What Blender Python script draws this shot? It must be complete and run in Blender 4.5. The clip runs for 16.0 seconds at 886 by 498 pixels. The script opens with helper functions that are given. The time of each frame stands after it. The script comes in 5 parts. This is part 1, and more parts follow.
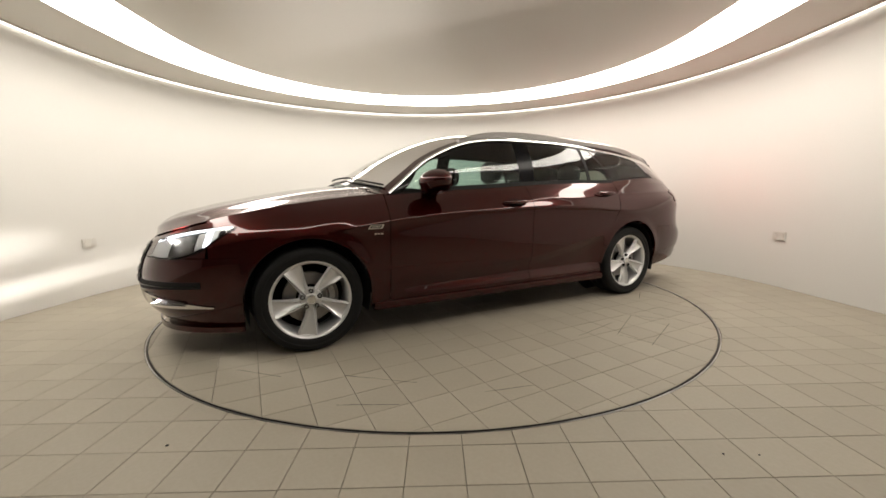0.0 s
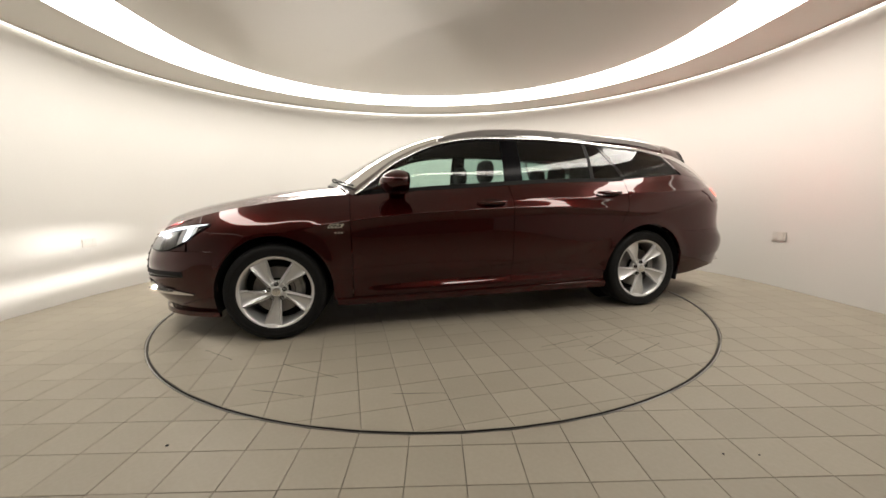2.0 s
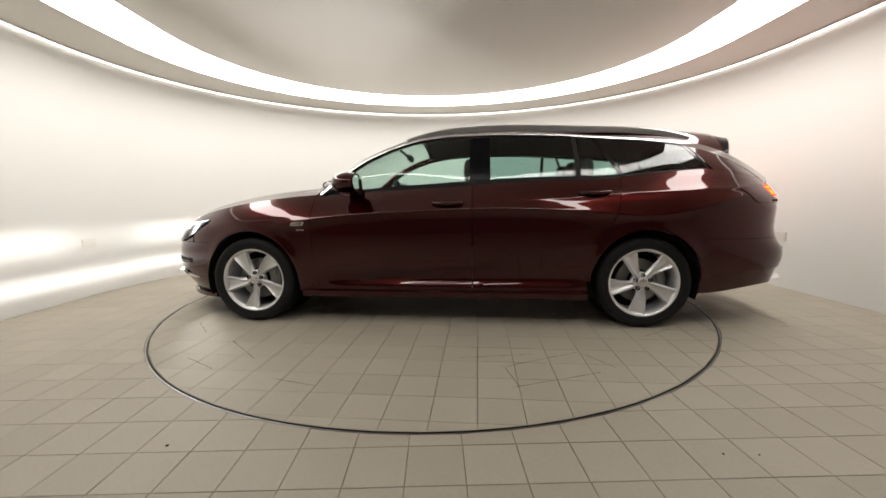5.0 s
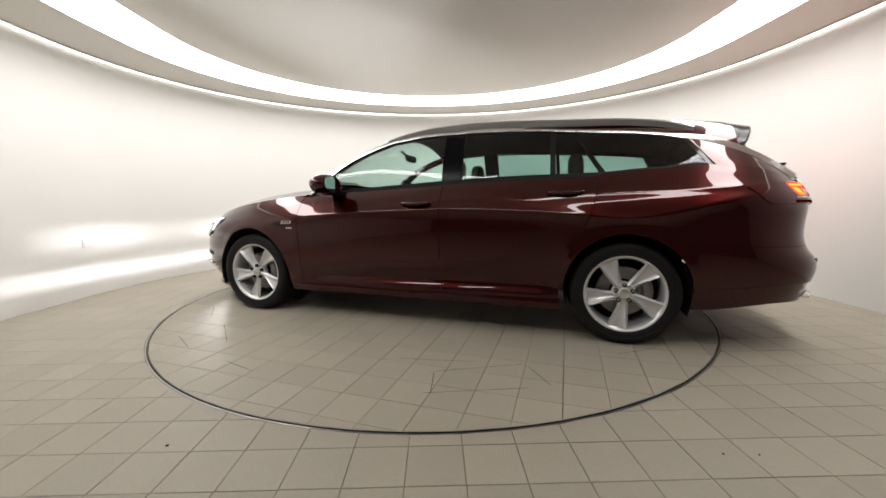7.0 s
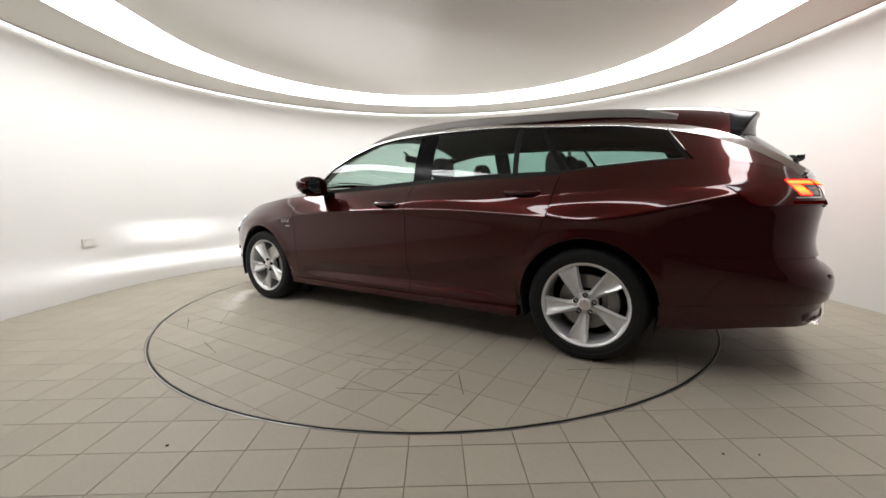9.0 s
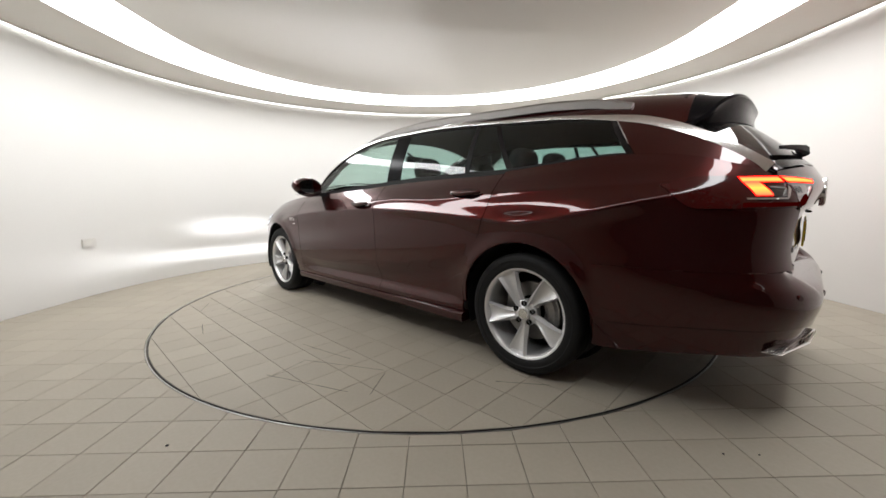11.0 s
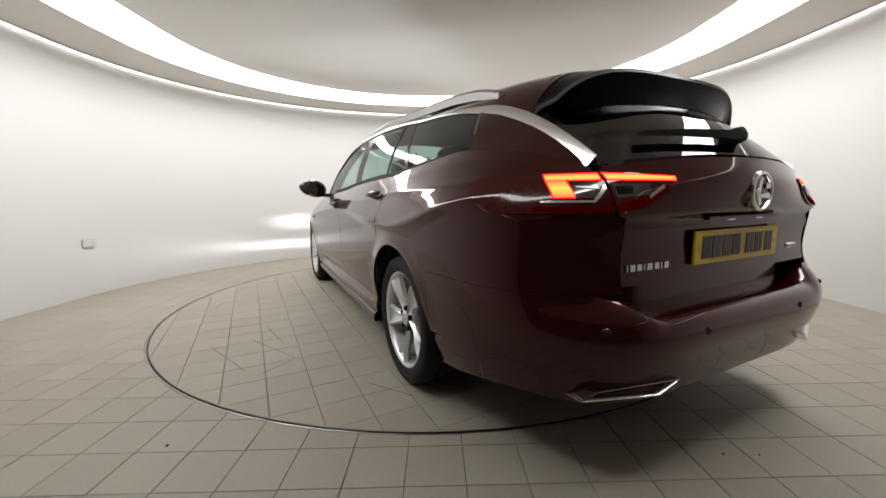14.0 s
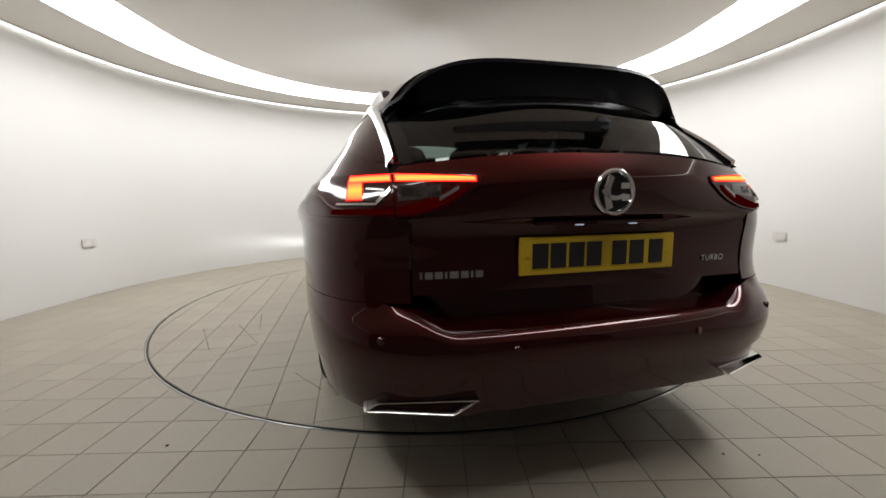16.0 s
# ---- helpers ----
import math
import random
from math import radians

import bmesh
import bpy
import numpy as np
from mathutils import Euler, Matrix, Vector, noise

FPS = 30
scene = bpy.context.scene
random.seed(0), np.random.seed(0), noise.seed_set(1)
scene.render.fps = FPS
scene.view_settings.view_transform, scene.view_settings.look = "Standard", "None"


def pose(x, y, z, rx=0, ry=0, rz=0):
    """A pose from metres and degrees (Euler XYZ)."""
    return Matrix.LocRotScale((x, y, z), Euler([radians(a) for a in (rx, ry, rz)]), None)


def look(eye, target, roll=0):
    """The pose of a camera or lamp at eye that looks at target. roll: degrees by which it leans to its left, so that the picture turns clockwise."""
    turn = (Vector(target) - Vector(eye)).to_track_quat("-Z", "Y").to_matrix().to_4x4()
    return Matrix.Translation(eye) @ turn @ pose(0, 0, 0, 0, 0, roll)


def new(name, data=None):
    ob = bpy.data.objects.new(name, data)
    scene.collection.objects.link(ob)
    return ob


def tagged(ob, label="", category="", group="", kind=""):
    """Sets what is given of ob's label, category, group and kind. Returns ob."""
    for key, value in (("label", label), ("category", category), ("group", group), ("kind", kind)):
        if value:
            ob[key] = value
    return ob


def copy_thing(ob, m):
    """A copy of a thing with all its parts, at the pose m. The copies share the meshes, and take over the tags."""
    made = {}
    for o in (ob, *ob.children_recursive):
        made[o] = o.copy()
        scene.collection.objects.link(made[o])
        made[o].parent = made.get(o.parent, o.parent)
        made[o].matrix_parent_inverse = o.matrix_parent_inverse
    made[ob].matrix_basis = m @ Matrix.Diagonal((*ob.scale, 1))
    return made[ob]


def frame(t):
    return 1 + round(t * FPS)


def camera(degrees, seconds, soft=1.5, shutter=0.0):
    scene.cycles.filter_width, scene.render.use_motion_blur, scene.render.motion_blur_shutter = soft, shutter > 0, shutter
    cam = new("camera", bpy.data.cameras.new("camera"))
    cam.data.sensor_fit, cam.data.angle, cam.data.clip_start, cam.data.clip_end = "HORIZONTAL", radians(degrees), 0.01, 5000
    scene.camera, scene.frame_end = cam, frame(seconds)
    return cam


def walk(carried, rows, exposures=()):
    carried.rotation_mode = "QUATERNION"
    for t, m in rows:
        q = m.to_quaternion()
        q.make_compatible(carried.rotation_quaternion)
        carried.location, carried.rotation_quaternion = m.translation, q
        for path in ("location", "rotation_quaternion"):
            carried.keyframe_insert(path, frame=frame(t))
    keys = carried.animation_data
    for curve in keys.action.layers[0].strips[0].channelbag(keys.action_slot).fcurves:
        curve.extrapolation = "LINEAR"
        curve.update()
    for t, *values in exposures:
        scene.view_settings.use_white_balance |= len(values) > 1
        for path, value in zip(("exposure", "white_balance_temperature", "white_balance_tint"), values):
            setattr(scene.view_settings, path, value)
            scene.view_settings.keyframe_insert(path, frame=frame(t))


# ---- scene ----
# ---------- camera: stands still on a tripod ----------
cam = camera(98.91, 16.0, soft=1.6)
EYE, AIM = (0.0, -3.627, 0.908), (0.0944, 1.3295, 0.2568)
walk(cam, [(0, look(EYE, AIM, -0.66)), (16, look(EYE, AIM, -0.66))],
     exposures=[(0, 0.02, 6850, 12), (3.5, 0.04, 6600, 12), (7, 0.12, 6250, 12), (9, 0.17, 6110, 12), (12.5, 0.15, 6050, 12), (13.5, 0.05, 6060, 12), (15.5, -0.07, 6090, 12), (16, -0.01, 6080, 12)])

# ---------- room dimensions ----------
ROOM_R = 3.42          # half width of the room
ROOM_BACK = 3.10       # depth of its rounded end
ROOM_H = 2.352         # soffit over the wall
RING_OUT, RING_IN = 2.82, 2.40
RING_OUT_Y, RING_IN_Y = 2.53, 2.22
RING_RISE = 0.065       # the inner ceiling lies this much higher
ROOM_FRONT = -5.2
RING_FRONT = -3.25     # the oval of light closes here, over the entrance
RING_SLIM = 0.065       # its width there
RING_MID = -0.4        # its sides run straight from the axis to here
FLANK = 24
DISC_R = 2.25
TILE = 0.200

# ---------- light ----------
world = bpy.data.worlds.new("world")
scene.world = world
world.use_nodes = True
world.node_tree.nodes["Background"].inputs[0].default_value = (0.8, 0.85, 1, 1)
world.node_tree.nodes["Background"].inputs[1].default_value = 0.02
RING_POWER = 13.2


# ---------- materials ----------
def mat(name, color, rough=0.5, metal=0.0, coat=0.0, spec=0.5, noise_scale=0.0, amount=0.0, bump=0.0, second=None,
        fine=0.0, emit=None, power=0.0):
    """A principled material with variation at two scales, in object coordinates."""
    m = bpy.data.materials.new(name)
    m.use_nodes = True
    nt = m.node_tree
    b = nt.nodes["Principled BSDF"]
    b.inputs["Base Color"].default_value = (*color, 1)
    b.inputs["Roughness"].default_value = rough
    b.inputs["Metallic"].default_value = metal
    b.inputs["Coat Weight"].default_value = coat
    b.inputs["Coat Roughness"].default_value = 0.03
    b.inputs["Specular IOR Level"].default_value = spec
    if emit:
        b.inputs["Emission Color"].default_value = (*emit, 1)
        b.inputs["Emission Strength"].default_value = power
    if noise_scale:
        tc = nt.nodes.new("ShaderNodeTexCoord")
        n1 = nt.nodes.new("ShaderNodeTexNoise")
        n1.inputs["Scale"].default_value = noise_scale
        n1.inputs["Detail"].default_value = 6
        n2 = nt.nodes.new("ShaderNodeTexNoise")
        n2.inputs["Scale"].default_value = fine or noise_scale * 14
        n2.inputs["Detail"].default_value = 3
        mix = nt.nodes.new("ShaderNodeMath")
        mix.operation = "MULTIPLY_ADD"
        mix.inputs[1].default_value = 0.4
        for n in (n1, n2):
            nt.links.new(tc.outputs["Object"], n.inputs["Vector"])
        nt.links.new(n2.outputs["Fac"], mix.inputs[0])
        sc = nt.nodes.new("ShaderNodeMath")
        sc.operation = "MULTIPLY"
        sc.inputs[1].default_value = 0.6
        nt.links.new(n1.outputs["Fac"], sc.inputs[0])
        nt.links.new(sc.outputs[0], mix.inputs[2])
        ramp = nt.nodes.new("ShaderNodeValToRGB")
        lo = second or tuple(c * (1 - amount) for c in color)
        ramp.color_ramp.elements[0].position, ramp.color_ramp.elements[1].position = 0.3, 0.7
        ramp.color_ramp.elements[0].color = (*lo, 1)
        ramp.color_ramp.elements[1].color = (*color, 1)
        nt.links.new(mix.outputs[0], ramp.inputs[0])
        nt.links.new(ramp.outputs[0], b.inputs["Base Color"])
        rr = nt.nodes.new("ShaderNodeMapRange")
        rr.inputs[3].default_value, rr.inputs[4].default_value = rough * 0.85, min(1, rough * 1.15)
        nt.links.new(n1.outputs["Fac"], rr.inputs[0])
        nt.links.new(rr.outputs[0], b.inputs["Roughness"])
        if bump:
            bp = nt.nodes.new("ShaderNodeBump")
            bp.inputs["Strength"].default_value = bump
            bp.inputs["Distance"].default_value = 0.002
            nt.links.new(n2.outputs["Fac"], bp.inputs["Height"])
            nt.links.new(bp.outputs[0], b.inputs["Normal"])
    return m


def tile_material(name, base, dark):
    """Matt ceramic tile: each piece a little different, with stains and fine speckle."""
    m = mat(name, base, 0.6, noise_scale=1.7, fine=60, second=dark, bump=0.06, spec=0.3)
    nt = m.node_tree
    b = nt.nodes["Principled BSDF"]
    src = b.inputs["Base Color"].links[0].from_socket
    info = nt.nodes.new("ShaderNodeObjectInfo")
    isl = nt.nodes.new("ShaderNodeNewGeometry")
    add = nt.nodes.new("ShaderNodeMath")
    add.operation = "ADD"
    nt.links.new(info.outputs["Random"], add.inputs[0])
    nt.links.new(isl.outputs["Random Per Island"], add.inputs[1])
    fr = nt.nodes.new("ShaderNodeMath")
    fr.operation = "FRACT"
    nt.links.new(add.outputs[0], fr.inputs[0])
    mr = nt.nodes.new("ShaderNodeMapRange")
    mr.inputs[3].default_value, mr.inputs[4].default_value = 0.95, 1.04
    nt.links.new(fr.outputs[0], mr.inputs[0])
    hsv = nt.nodes.new("ShaderNodeHueSaturation")
    nt.links.new(mr.outputs[0], hsv.inputs["Value"])
    nt.links.new(src, hsv.inputs["Color"])
    nt.links.new(hsv.outputs[0], b.inputs["Base Color"])
    return m


def glow(name, color, power):
    m = bpy.data.materials.new(name)
    m.use_nodes = True
    nt = m.node_tree
    nt.nodes.remove(nt.nodes["Principled BSDF"])
    e = nt.nodes.new("ShaderNodeEmission")
    e.inputs[0].default_value, e.inputs[1].default_value = (*color, 1), power
    nt.links.new(e.outputs[0], nt.nodes["Material Output"].inputs[0])
    return m


def glass_mat(name, tint, rough=0.0, gloss=1.0):
    """Thin tinted glazing: clear through, mirror gloss by Fresnel."""
    m = bpy.data.materials.new(name)
    m.use_nodes = True
    nt = m.node_tree
    nt.nodes.remove(nt.nodes["Principled BSDF"])
    tr = nt.nodes.new("ShaderNodeBsdfTransparent")
    tr.inputs[0].default_value = (*tint, 1)
    gl = nt.nodes.new("ShaderNodeBsdfGlossy")
    gl.inputs["Roughness"].default_value = rough
    fr = nt.nodes.new("ShaderNodeFresnel")
    fr.inputs[0].default_value = 1.55
    mul = nt.nodes.new("ShaderNodeMath")
    mul.operation = "MULTIPLY"
    mul.inputs[1].default_value = gloss
    mx = nt.nodes.new("ShaderNodeMixShader")
    nt.links.new(fr.outputs[0], mul.inputs[0])
    nt.links.new(mul.outputs[0], mx.inputs[0])
    nt.links.new(tr.outputs[0], mx.inputs[1])
    nt.links.new(gl.outputs[0], mx.inputs[2])
    nt.links.new(mx.outputs[0], nt.nodes["Material Output"].inputs[0])
    return m


M_WALL = mat("white_wall_paint", (0.66, 0.65, 0.625), 0.6, noise_scale=0.9, fine=90, second=(0.635, 0.622, 0.592), bump=0.05)
M_CEIL = mat("ceiling_paint", (0.80, 0.78, 0.735), 0.7, noise_scale=0.8, fine=70, second=(0.77, 0.745, 0.695), bump=0.04)
M_TILE = tile_material("floor_tile", (0.32, 0.288, 0.236), (0.275, 0.246, 0.197))
M_GROUT = mat("tile_grout", (0.16, 0.142, 0.116), 0.85, noise_scale=5, amount=0.4)
M_STEEL = mat("brushed_steel", (0.55, 0.55, 0.54), 0.3, metal=1.0, noise_scale=9, amount=0.2)
M_GAP = mat("dark_gap", (0.02, 0.019, 0.018), 0.7, noise_scale=20, amount=0.3)
M_RING = glow("ring_diffuser", (1.0, 0.968, 0.90), RING_POWER)
M_COVE = glow("cove_strip", (1.0, 0.96, 0.88), 5.0)
M_PLASTIC_W = mat("white_plastic", (0.62, 0.60, 0.56), 0.35, noise_scale=12, amount=0.05)
M_FRONT_DARK = mat("dark_front_wall", (0.11, 0.107, 0.103), 0.8, noise_scale=1.2, amount=0.4)

# ---------- mesh helpers ----------


def mesh_object(name, bm, material, parent=None, label="", smooth=True):
    me = bpy.data.meshes.new(name)
    bm.normal_update()
    bm.to_mesh(me)
    bm.free()
    for mm in (material if isinstance(material, (list, tuple)) else [material]):
        me.materials.append(mm)
    if smooth:
        me.polygons.foreach_set("use_smooth", [True] * len(me.polygons))
        me.set_sharp_from_angle(angle=radians(38))
    ob = new(name, me)
    if parent:
        ob.parent = parent
    if label:
        ob["label"] = label
    return ob


def part(name, bm, material, parent, label="", smooth=True):
    return mesh_object(name, bm, material, parent, label, smooth)


def curve(*pts):
    """A smooth curve y(x) through a few points, flat beyond the ends' slope."""
    pts = sorted(pts)
    xs = np.array([p[0] for p in pts], float)
    ys = np.array([p[1] for p in pts], float)
    d = np.diff(ys) / np.diff(xs)
    m = np.empty(len(xs))
    m[0], m[-1] = d[0], d[-1]
    h = np.diff(xs)
    m[1:-1] = (d[:-1] * h[1:] + d[1:] * h[:-1]) / (h[1:] + h[:-1])

    def f(x):
        if x <= xs[0]:
            return float(ys[0] + m[0] * (x - xs[0]))
        if x >= xs[-1]:
            return float(ys[-1] + m[-1] * (x - xs[-1]))
        i = int(np.searchsorted(xs, x) - 1)
        t = (x - xs[i]) / h[i]
        return float((2 * t ** 3 - 3 * t * t + 1) * ys[i] + (t ** 3 - 2 * t * t + t) * h[i] * m[i]
                     + (3 * t * t - 2 * t ** 3) * ys[i + 1] + (t ** 3 - t * t) * h[i] * m[i + 1])
    return f


def grid(fn, us, vs, flip=False, bm=None, close=False):
    """A sheet of quads: fn(u, v) gives each corner."""
    bm = bm or bmesh.new()
    rows = [[bm.verts.new(fn(u, v)) for u in us] for v in vs]
    n = len(us)
    for a, b in zip(rows, rows[1:]):
        for i in range(n if close else n - 1):
            j = (i + 1) % n
            q = [a[i], a[j], b[j], b[i]]
            bm.faces.new(q[::-1] if flip else q)
    return bm


def lin(a, b, n):
    return [a + (b - a) * i / (n - 1) for i in range(n)]


def thicken(bm, depth):
    """Gives a sheet a back and rims, depth below its outer face."""
    bm.normal_update()
    front = list(bm.faces)
    nrm = {v: v.normal.copy() for v in bm.verts}
    edges = [e for e in bm.edges if e.is_boundary]
    back = {v: bm.verts.new(v.co - n * depth) for v, n in nrm.items()}
    for f in front:
        bm.faces.new([back[v] for v in reversed(f.verts)])
    for e in edges:
        a, b = e.verts
        f = e.link_faces[0]
        vs = list(f.verts)
        i = vs.index(a)
        if vs[(i + 1) % len(vs)] != b:
            a, b = b, a
        bm.faces.new([b, a, back[a], back[b]])
    return bm


def box(bm, x0, x1, y0, y1, z0, z1, bevel=0.0):
    vs = [bm.verts.new((x, y, z)) for z in (z0, z1) for y in (y0, y1) for x in (x0, x1)]
    fs = [bm.faces.new([vs[i] for i in q]) for q in
          ((0, 2, 3, 1), (4, 5, 7, 6), (0, 1, 5, 4), (2, 6, 7, 3), (0, 4, 6, 2), (1, 3, 7, 5))]
    if bevel:
        es = {e for f in fs for e in f.edges}
        bmesh.ops.bevel(bm, geom=list(es), offset=bevel, segments=2, affect="EDGES")
    return bm


def lathe(bm, profile, n=64, axis="z"):
    """Turns a profile of (radius, height) round an axis."""
    rows = []
    for r, h in profile:
        row = []
        for i in range(n):
            a = 2 * math.pi * i / n
            p = (r * math.cos(a), r * math.sin(a), h)
            if axis == "y":
                p = (r * math.cos(a), h, -r * math.sin(a))
            row.append(bm.verts.new(p))
        rows.append(row)
    for a, b in zip(rows, rows[1:]):
        for i in range(n):
            j = (i + 1) % n
            bm.faces.new((a[i], a[j], b[j], b[i]))
    return bm


def sweep(bm, pts, sec, up=Vector((0, 0, 1)), caps=True):
    """Sweeps a closed section of (side, up) pairs along points."""
    pts = [Vector(p) for p in pts]
    rows = []
    for i, p in enumerate(pts):
        t = (pts[min(i + 1, len(pts) - 1)] - pts[max(i - 1, 0)]).normalized()
        s = t.cross(up).normalized()
        u = s.cross(t).normalized()
        q = sec(i / (len(pts) - 1)) if callable(sec) else sec
        rows.append([bm.verts.new(p + s * a + u * b) for a, b in q])
    n = len(rows[0])
    for a, b in zip(rows, rows[1:]):
        for i in range(n):
            j = (i + 1) % n
            bm.faces.new((a[i], a[j], b[j], b[i]))
    if caps:
        bm.faces.new(rows[0][::-1])
        bm.faces.new(rows[-1])
    bmesh.ops.recalc_face_normals(bm, faces=bm.faces)
    return bm


def circle_section(r, n=8, flat=1.0):
    return [(r * math.cos(2 * math.pi * i / n), flat * r * math.sin(2 * math.pi * i / n)) for i in range(n)]


# ---------- the room ----------


def wall_line(offset=0.0, n=72):
    """Plan of the wall: straight flanks, half round at the back; the front is closed apart from it."""
    r = ROOM_R + offset
    pts = [(-r, y) for y in lin(ROOM_FRONT, -0.2, FLANK)]
    pts += [(r * math.cos(a), (ROOM_BACK + offset) * math.sin(a)) for a in lin(math.pi, 0, n)]
    pts += [(r, y) for y in lin(-0.2, ROOM_FRONT, FLANK)]
    return pts


def ring_line(rx, ry, n=72):
    """Plan of the oval band of light, from the middle of the entrance all the way round, with as many points as the wall."""
    fy = RING_MID - RING_FRONT - RING_SLIM * (RING_OUT_Y - ry) / (RING_OUT_Y - RING_IN_Y)
    front = [(-rx * math.sin(a), RING_MID - fy * math.cos(a)) for a in lin(0, math.pi / 2, FLANK)]
    pts = front + [(rx * math.cos(a), ry * math.sin(a)) for a in lin(math.pi, 0, n)]
    return pts + [(-x, y) for x, y in reversed(front)]


def build_room():
    inner, outer = wall_line(0), wall_line(0.12)
    bm = bmesh.new()
    prof = [(0, 0.0), (0, ROOM_H + 0.35), (1, ROOM_H + 0.35), (1, 0.0)]
    rows = [[bm.verts.new(((inner, outer)[k][i][0], (inner, outer)[k][i][1], z)) for k, z in prof] for i in range(len(inner))]
    for a, b in zip(rows, rows[1:]):
        for i in range(4):
            j = (i + 1) % 4
            bm.faces.new((a[i], b[i], b[j], a[j]))
    bm.faces.new(rows[0])
    bm.faces.new(rows[-1][::-1])
    bmesh.ops.recalc_face_normals(bm, faces=bm.faces)
    tagged(mesh_object("wall_curved", bm, M_WALL), "white painted curved studio wall, bright and plain", "wall", kind="structure")

    # unseen wall added behind the camera, dark so that the car's flank reflects little
    bm = box(bmesh.new(), -ROOM_R - 0.12, ROOM_R + 0.12, ROOM_FRONT - 0.14, ROOM_FRONT - 0.003, 0, ROOM_H + 0.35)
    tagged(mesh_object("wall_front", bm, M_FRONT_DARK, smooth=False), "unseen dark wall added across the studio entrance", "wall", kind="structure")

    # soffit: from the wall to the horseshoe of light, which is open towards the entrance
    def bridge(name, lines, material, label, category, close=True, parent=None):
        bm = bmesh.new()
        rows = [[bm.verts.new(p) for p in line] for line in lines]
        for r0, r1 in zip(rows, rows[1:] + (rows[:1] if close else [])):
            for i in range(len(r0) - 1):
                bm.faces.new((r0[i], r0[i + 1], r1[i + 1], r1[i]))
        bmesh.ops.recalc_face_normals(bm, faces=bm.faces)
        if parent:
            return part(name, bm, material, parent)
        return tagged(mesh_object(name, bm, material), label, category, kind="structure")
    def at_z(line, z):
        return [(x, y, z) for x, y in line]
    zi = ROOM_H + RING_RISE
    w, o, i = wall_line(-0.02), ring_line(RING_OUT, RING_OUT_Y), ring_line(RING_IN, RING_IN_Y)
    bridge("ceiling_soffit", [at_z(w, ROOM_H), at_z(o, ROOM_H), at_z(o, ROOM_H + 0.05), at_z(w, ROOM_H + 0.05)], M_CEIL, "pale painted soffit beside the band of light", "ceiling")
    bm = bmesh.new()
    lo, hi = [bm.verts.new(p) for p in at_z(i[:-1], zi)], [bm.verts.new(p) for p in at_z(i[:-1], zi + 0.06)]
    bm.faces.new(lo)
    bm.faces.new(hi[::-1])
    for k in range(len(lo)):
        j = (k + 1) % len(lo)
        bm.faces.new((lo[k], hi[k], hi[j], lo[j]))
    bmesh.ops.recalc_face_normals(bm, faces=bm.faces)
    tagged(mesh_object("ceiling", bm, M_CEIL), "matt pale beige ceiling panel with a round end", "ceiling", kind="structure")
    ring = tagged(new("band_light"), "glowing white horseshoe light band set in the ceiling", "ceiling light")
    bridge("diffuser", [at_z(ring_line(RING_OUT - 0.009, RING_OUT_Y - 0.009), ROOM_H + 0.001), at_z(ring_line(RING_IN - 0.01, RING_IN_Y - 0.01), zi + 0.004)], M_RING, "", "", False, ring)
    # soffit between the oval and the entrance
    bm = bmesh.new()
    tri = [(-ROOM_R + 0.02, ROOM_FRONT), (ROOM_R - 0.02, ROOM_FRONT), (0.0, RING_FRONT)]
    lo, hi = [bm.verts.new((x, y, ROOM_H)) for x, y in tri], [bm.verts.new((x, y, ROOM_H + 0.05)) for x, y in tri]
    bm.faces.new(lo[::-1])
    bm.faces.new(hi)
    for k in range(3):
        bm.faces.new((lo[k], lo[(k + 1) % 3], hi[(k + 1) % 3], hi[k]))
    bmesh.ops.recalc_face_normals(bm, faces=bm.faces)
    tagged(mesh_object("ceiling_entrance", bm, M_CEIL, smooth=False), "pale painted soffit over the entrance", "ceiling", kind="structure")
    o2 = ring_line(RING_OUT - 0.008, RING_OUT_Y - 0.008)
    bridge("trim", [at_z(o, ROOM_H - 0.003), at_z(o2, ROOM_H - 0.003), at_z(o2, ROOM_H + 0.03), at_z(o, ROOM_H + 0.03)], M_PLASTIC_W, "", "", True, ring)

    # narrow light gap where wall and soffit meet
    cove = new("cove_light")
    tagged(cove, "thin bright cove light line along the wall top", "ceiling light")
    bm = bmesh.new()
    pts = [(x, y, ROOM_H - 0.012) for x, y in wall_line(-0.012)]
    sweep(bm, pts, [(-0.006, -0.008), (0.006, -0.008), (0.006, 0.008), (-0.006, 0.008)])
    part("strip", bm, M_COVE, cove)
    bm = bmesh.new()
    pts = [(x, y, ROOM_H - 0.004) for x, y in wall_line(-0.032)]
    sweep(bm, pts, [(-0.005, -0.012), (0.005, -0.012), (0.005, 0.010), (-0.005, 0.010)])
    part("lip", bm, M_CEIL, cove)

    # roof slab that closes the place
    bm = box(bmesh.new(), -3.7, 3.7, ROOM_FRONT - 0.2, 3.7, ROOM_H + 0.36, ROOM_H + 0.45)
    tagged(mesh_object("ceiling_slab", bm, M_CEIL, smooth=False), "plain slab above the suspended ceiling", "ceiling", kind="structure")
    # ground slab
    bm = box(bmesh.new(), -3.6, 3.6, ROOM_FRONT - 0.2, 3.6, -0.12, -0.006)
    tagged(mesh_object("floor", bm, M_GROUT, smooth=False), "grout bed below square beige floor tiles", "floor", kind="structure")


build_room()

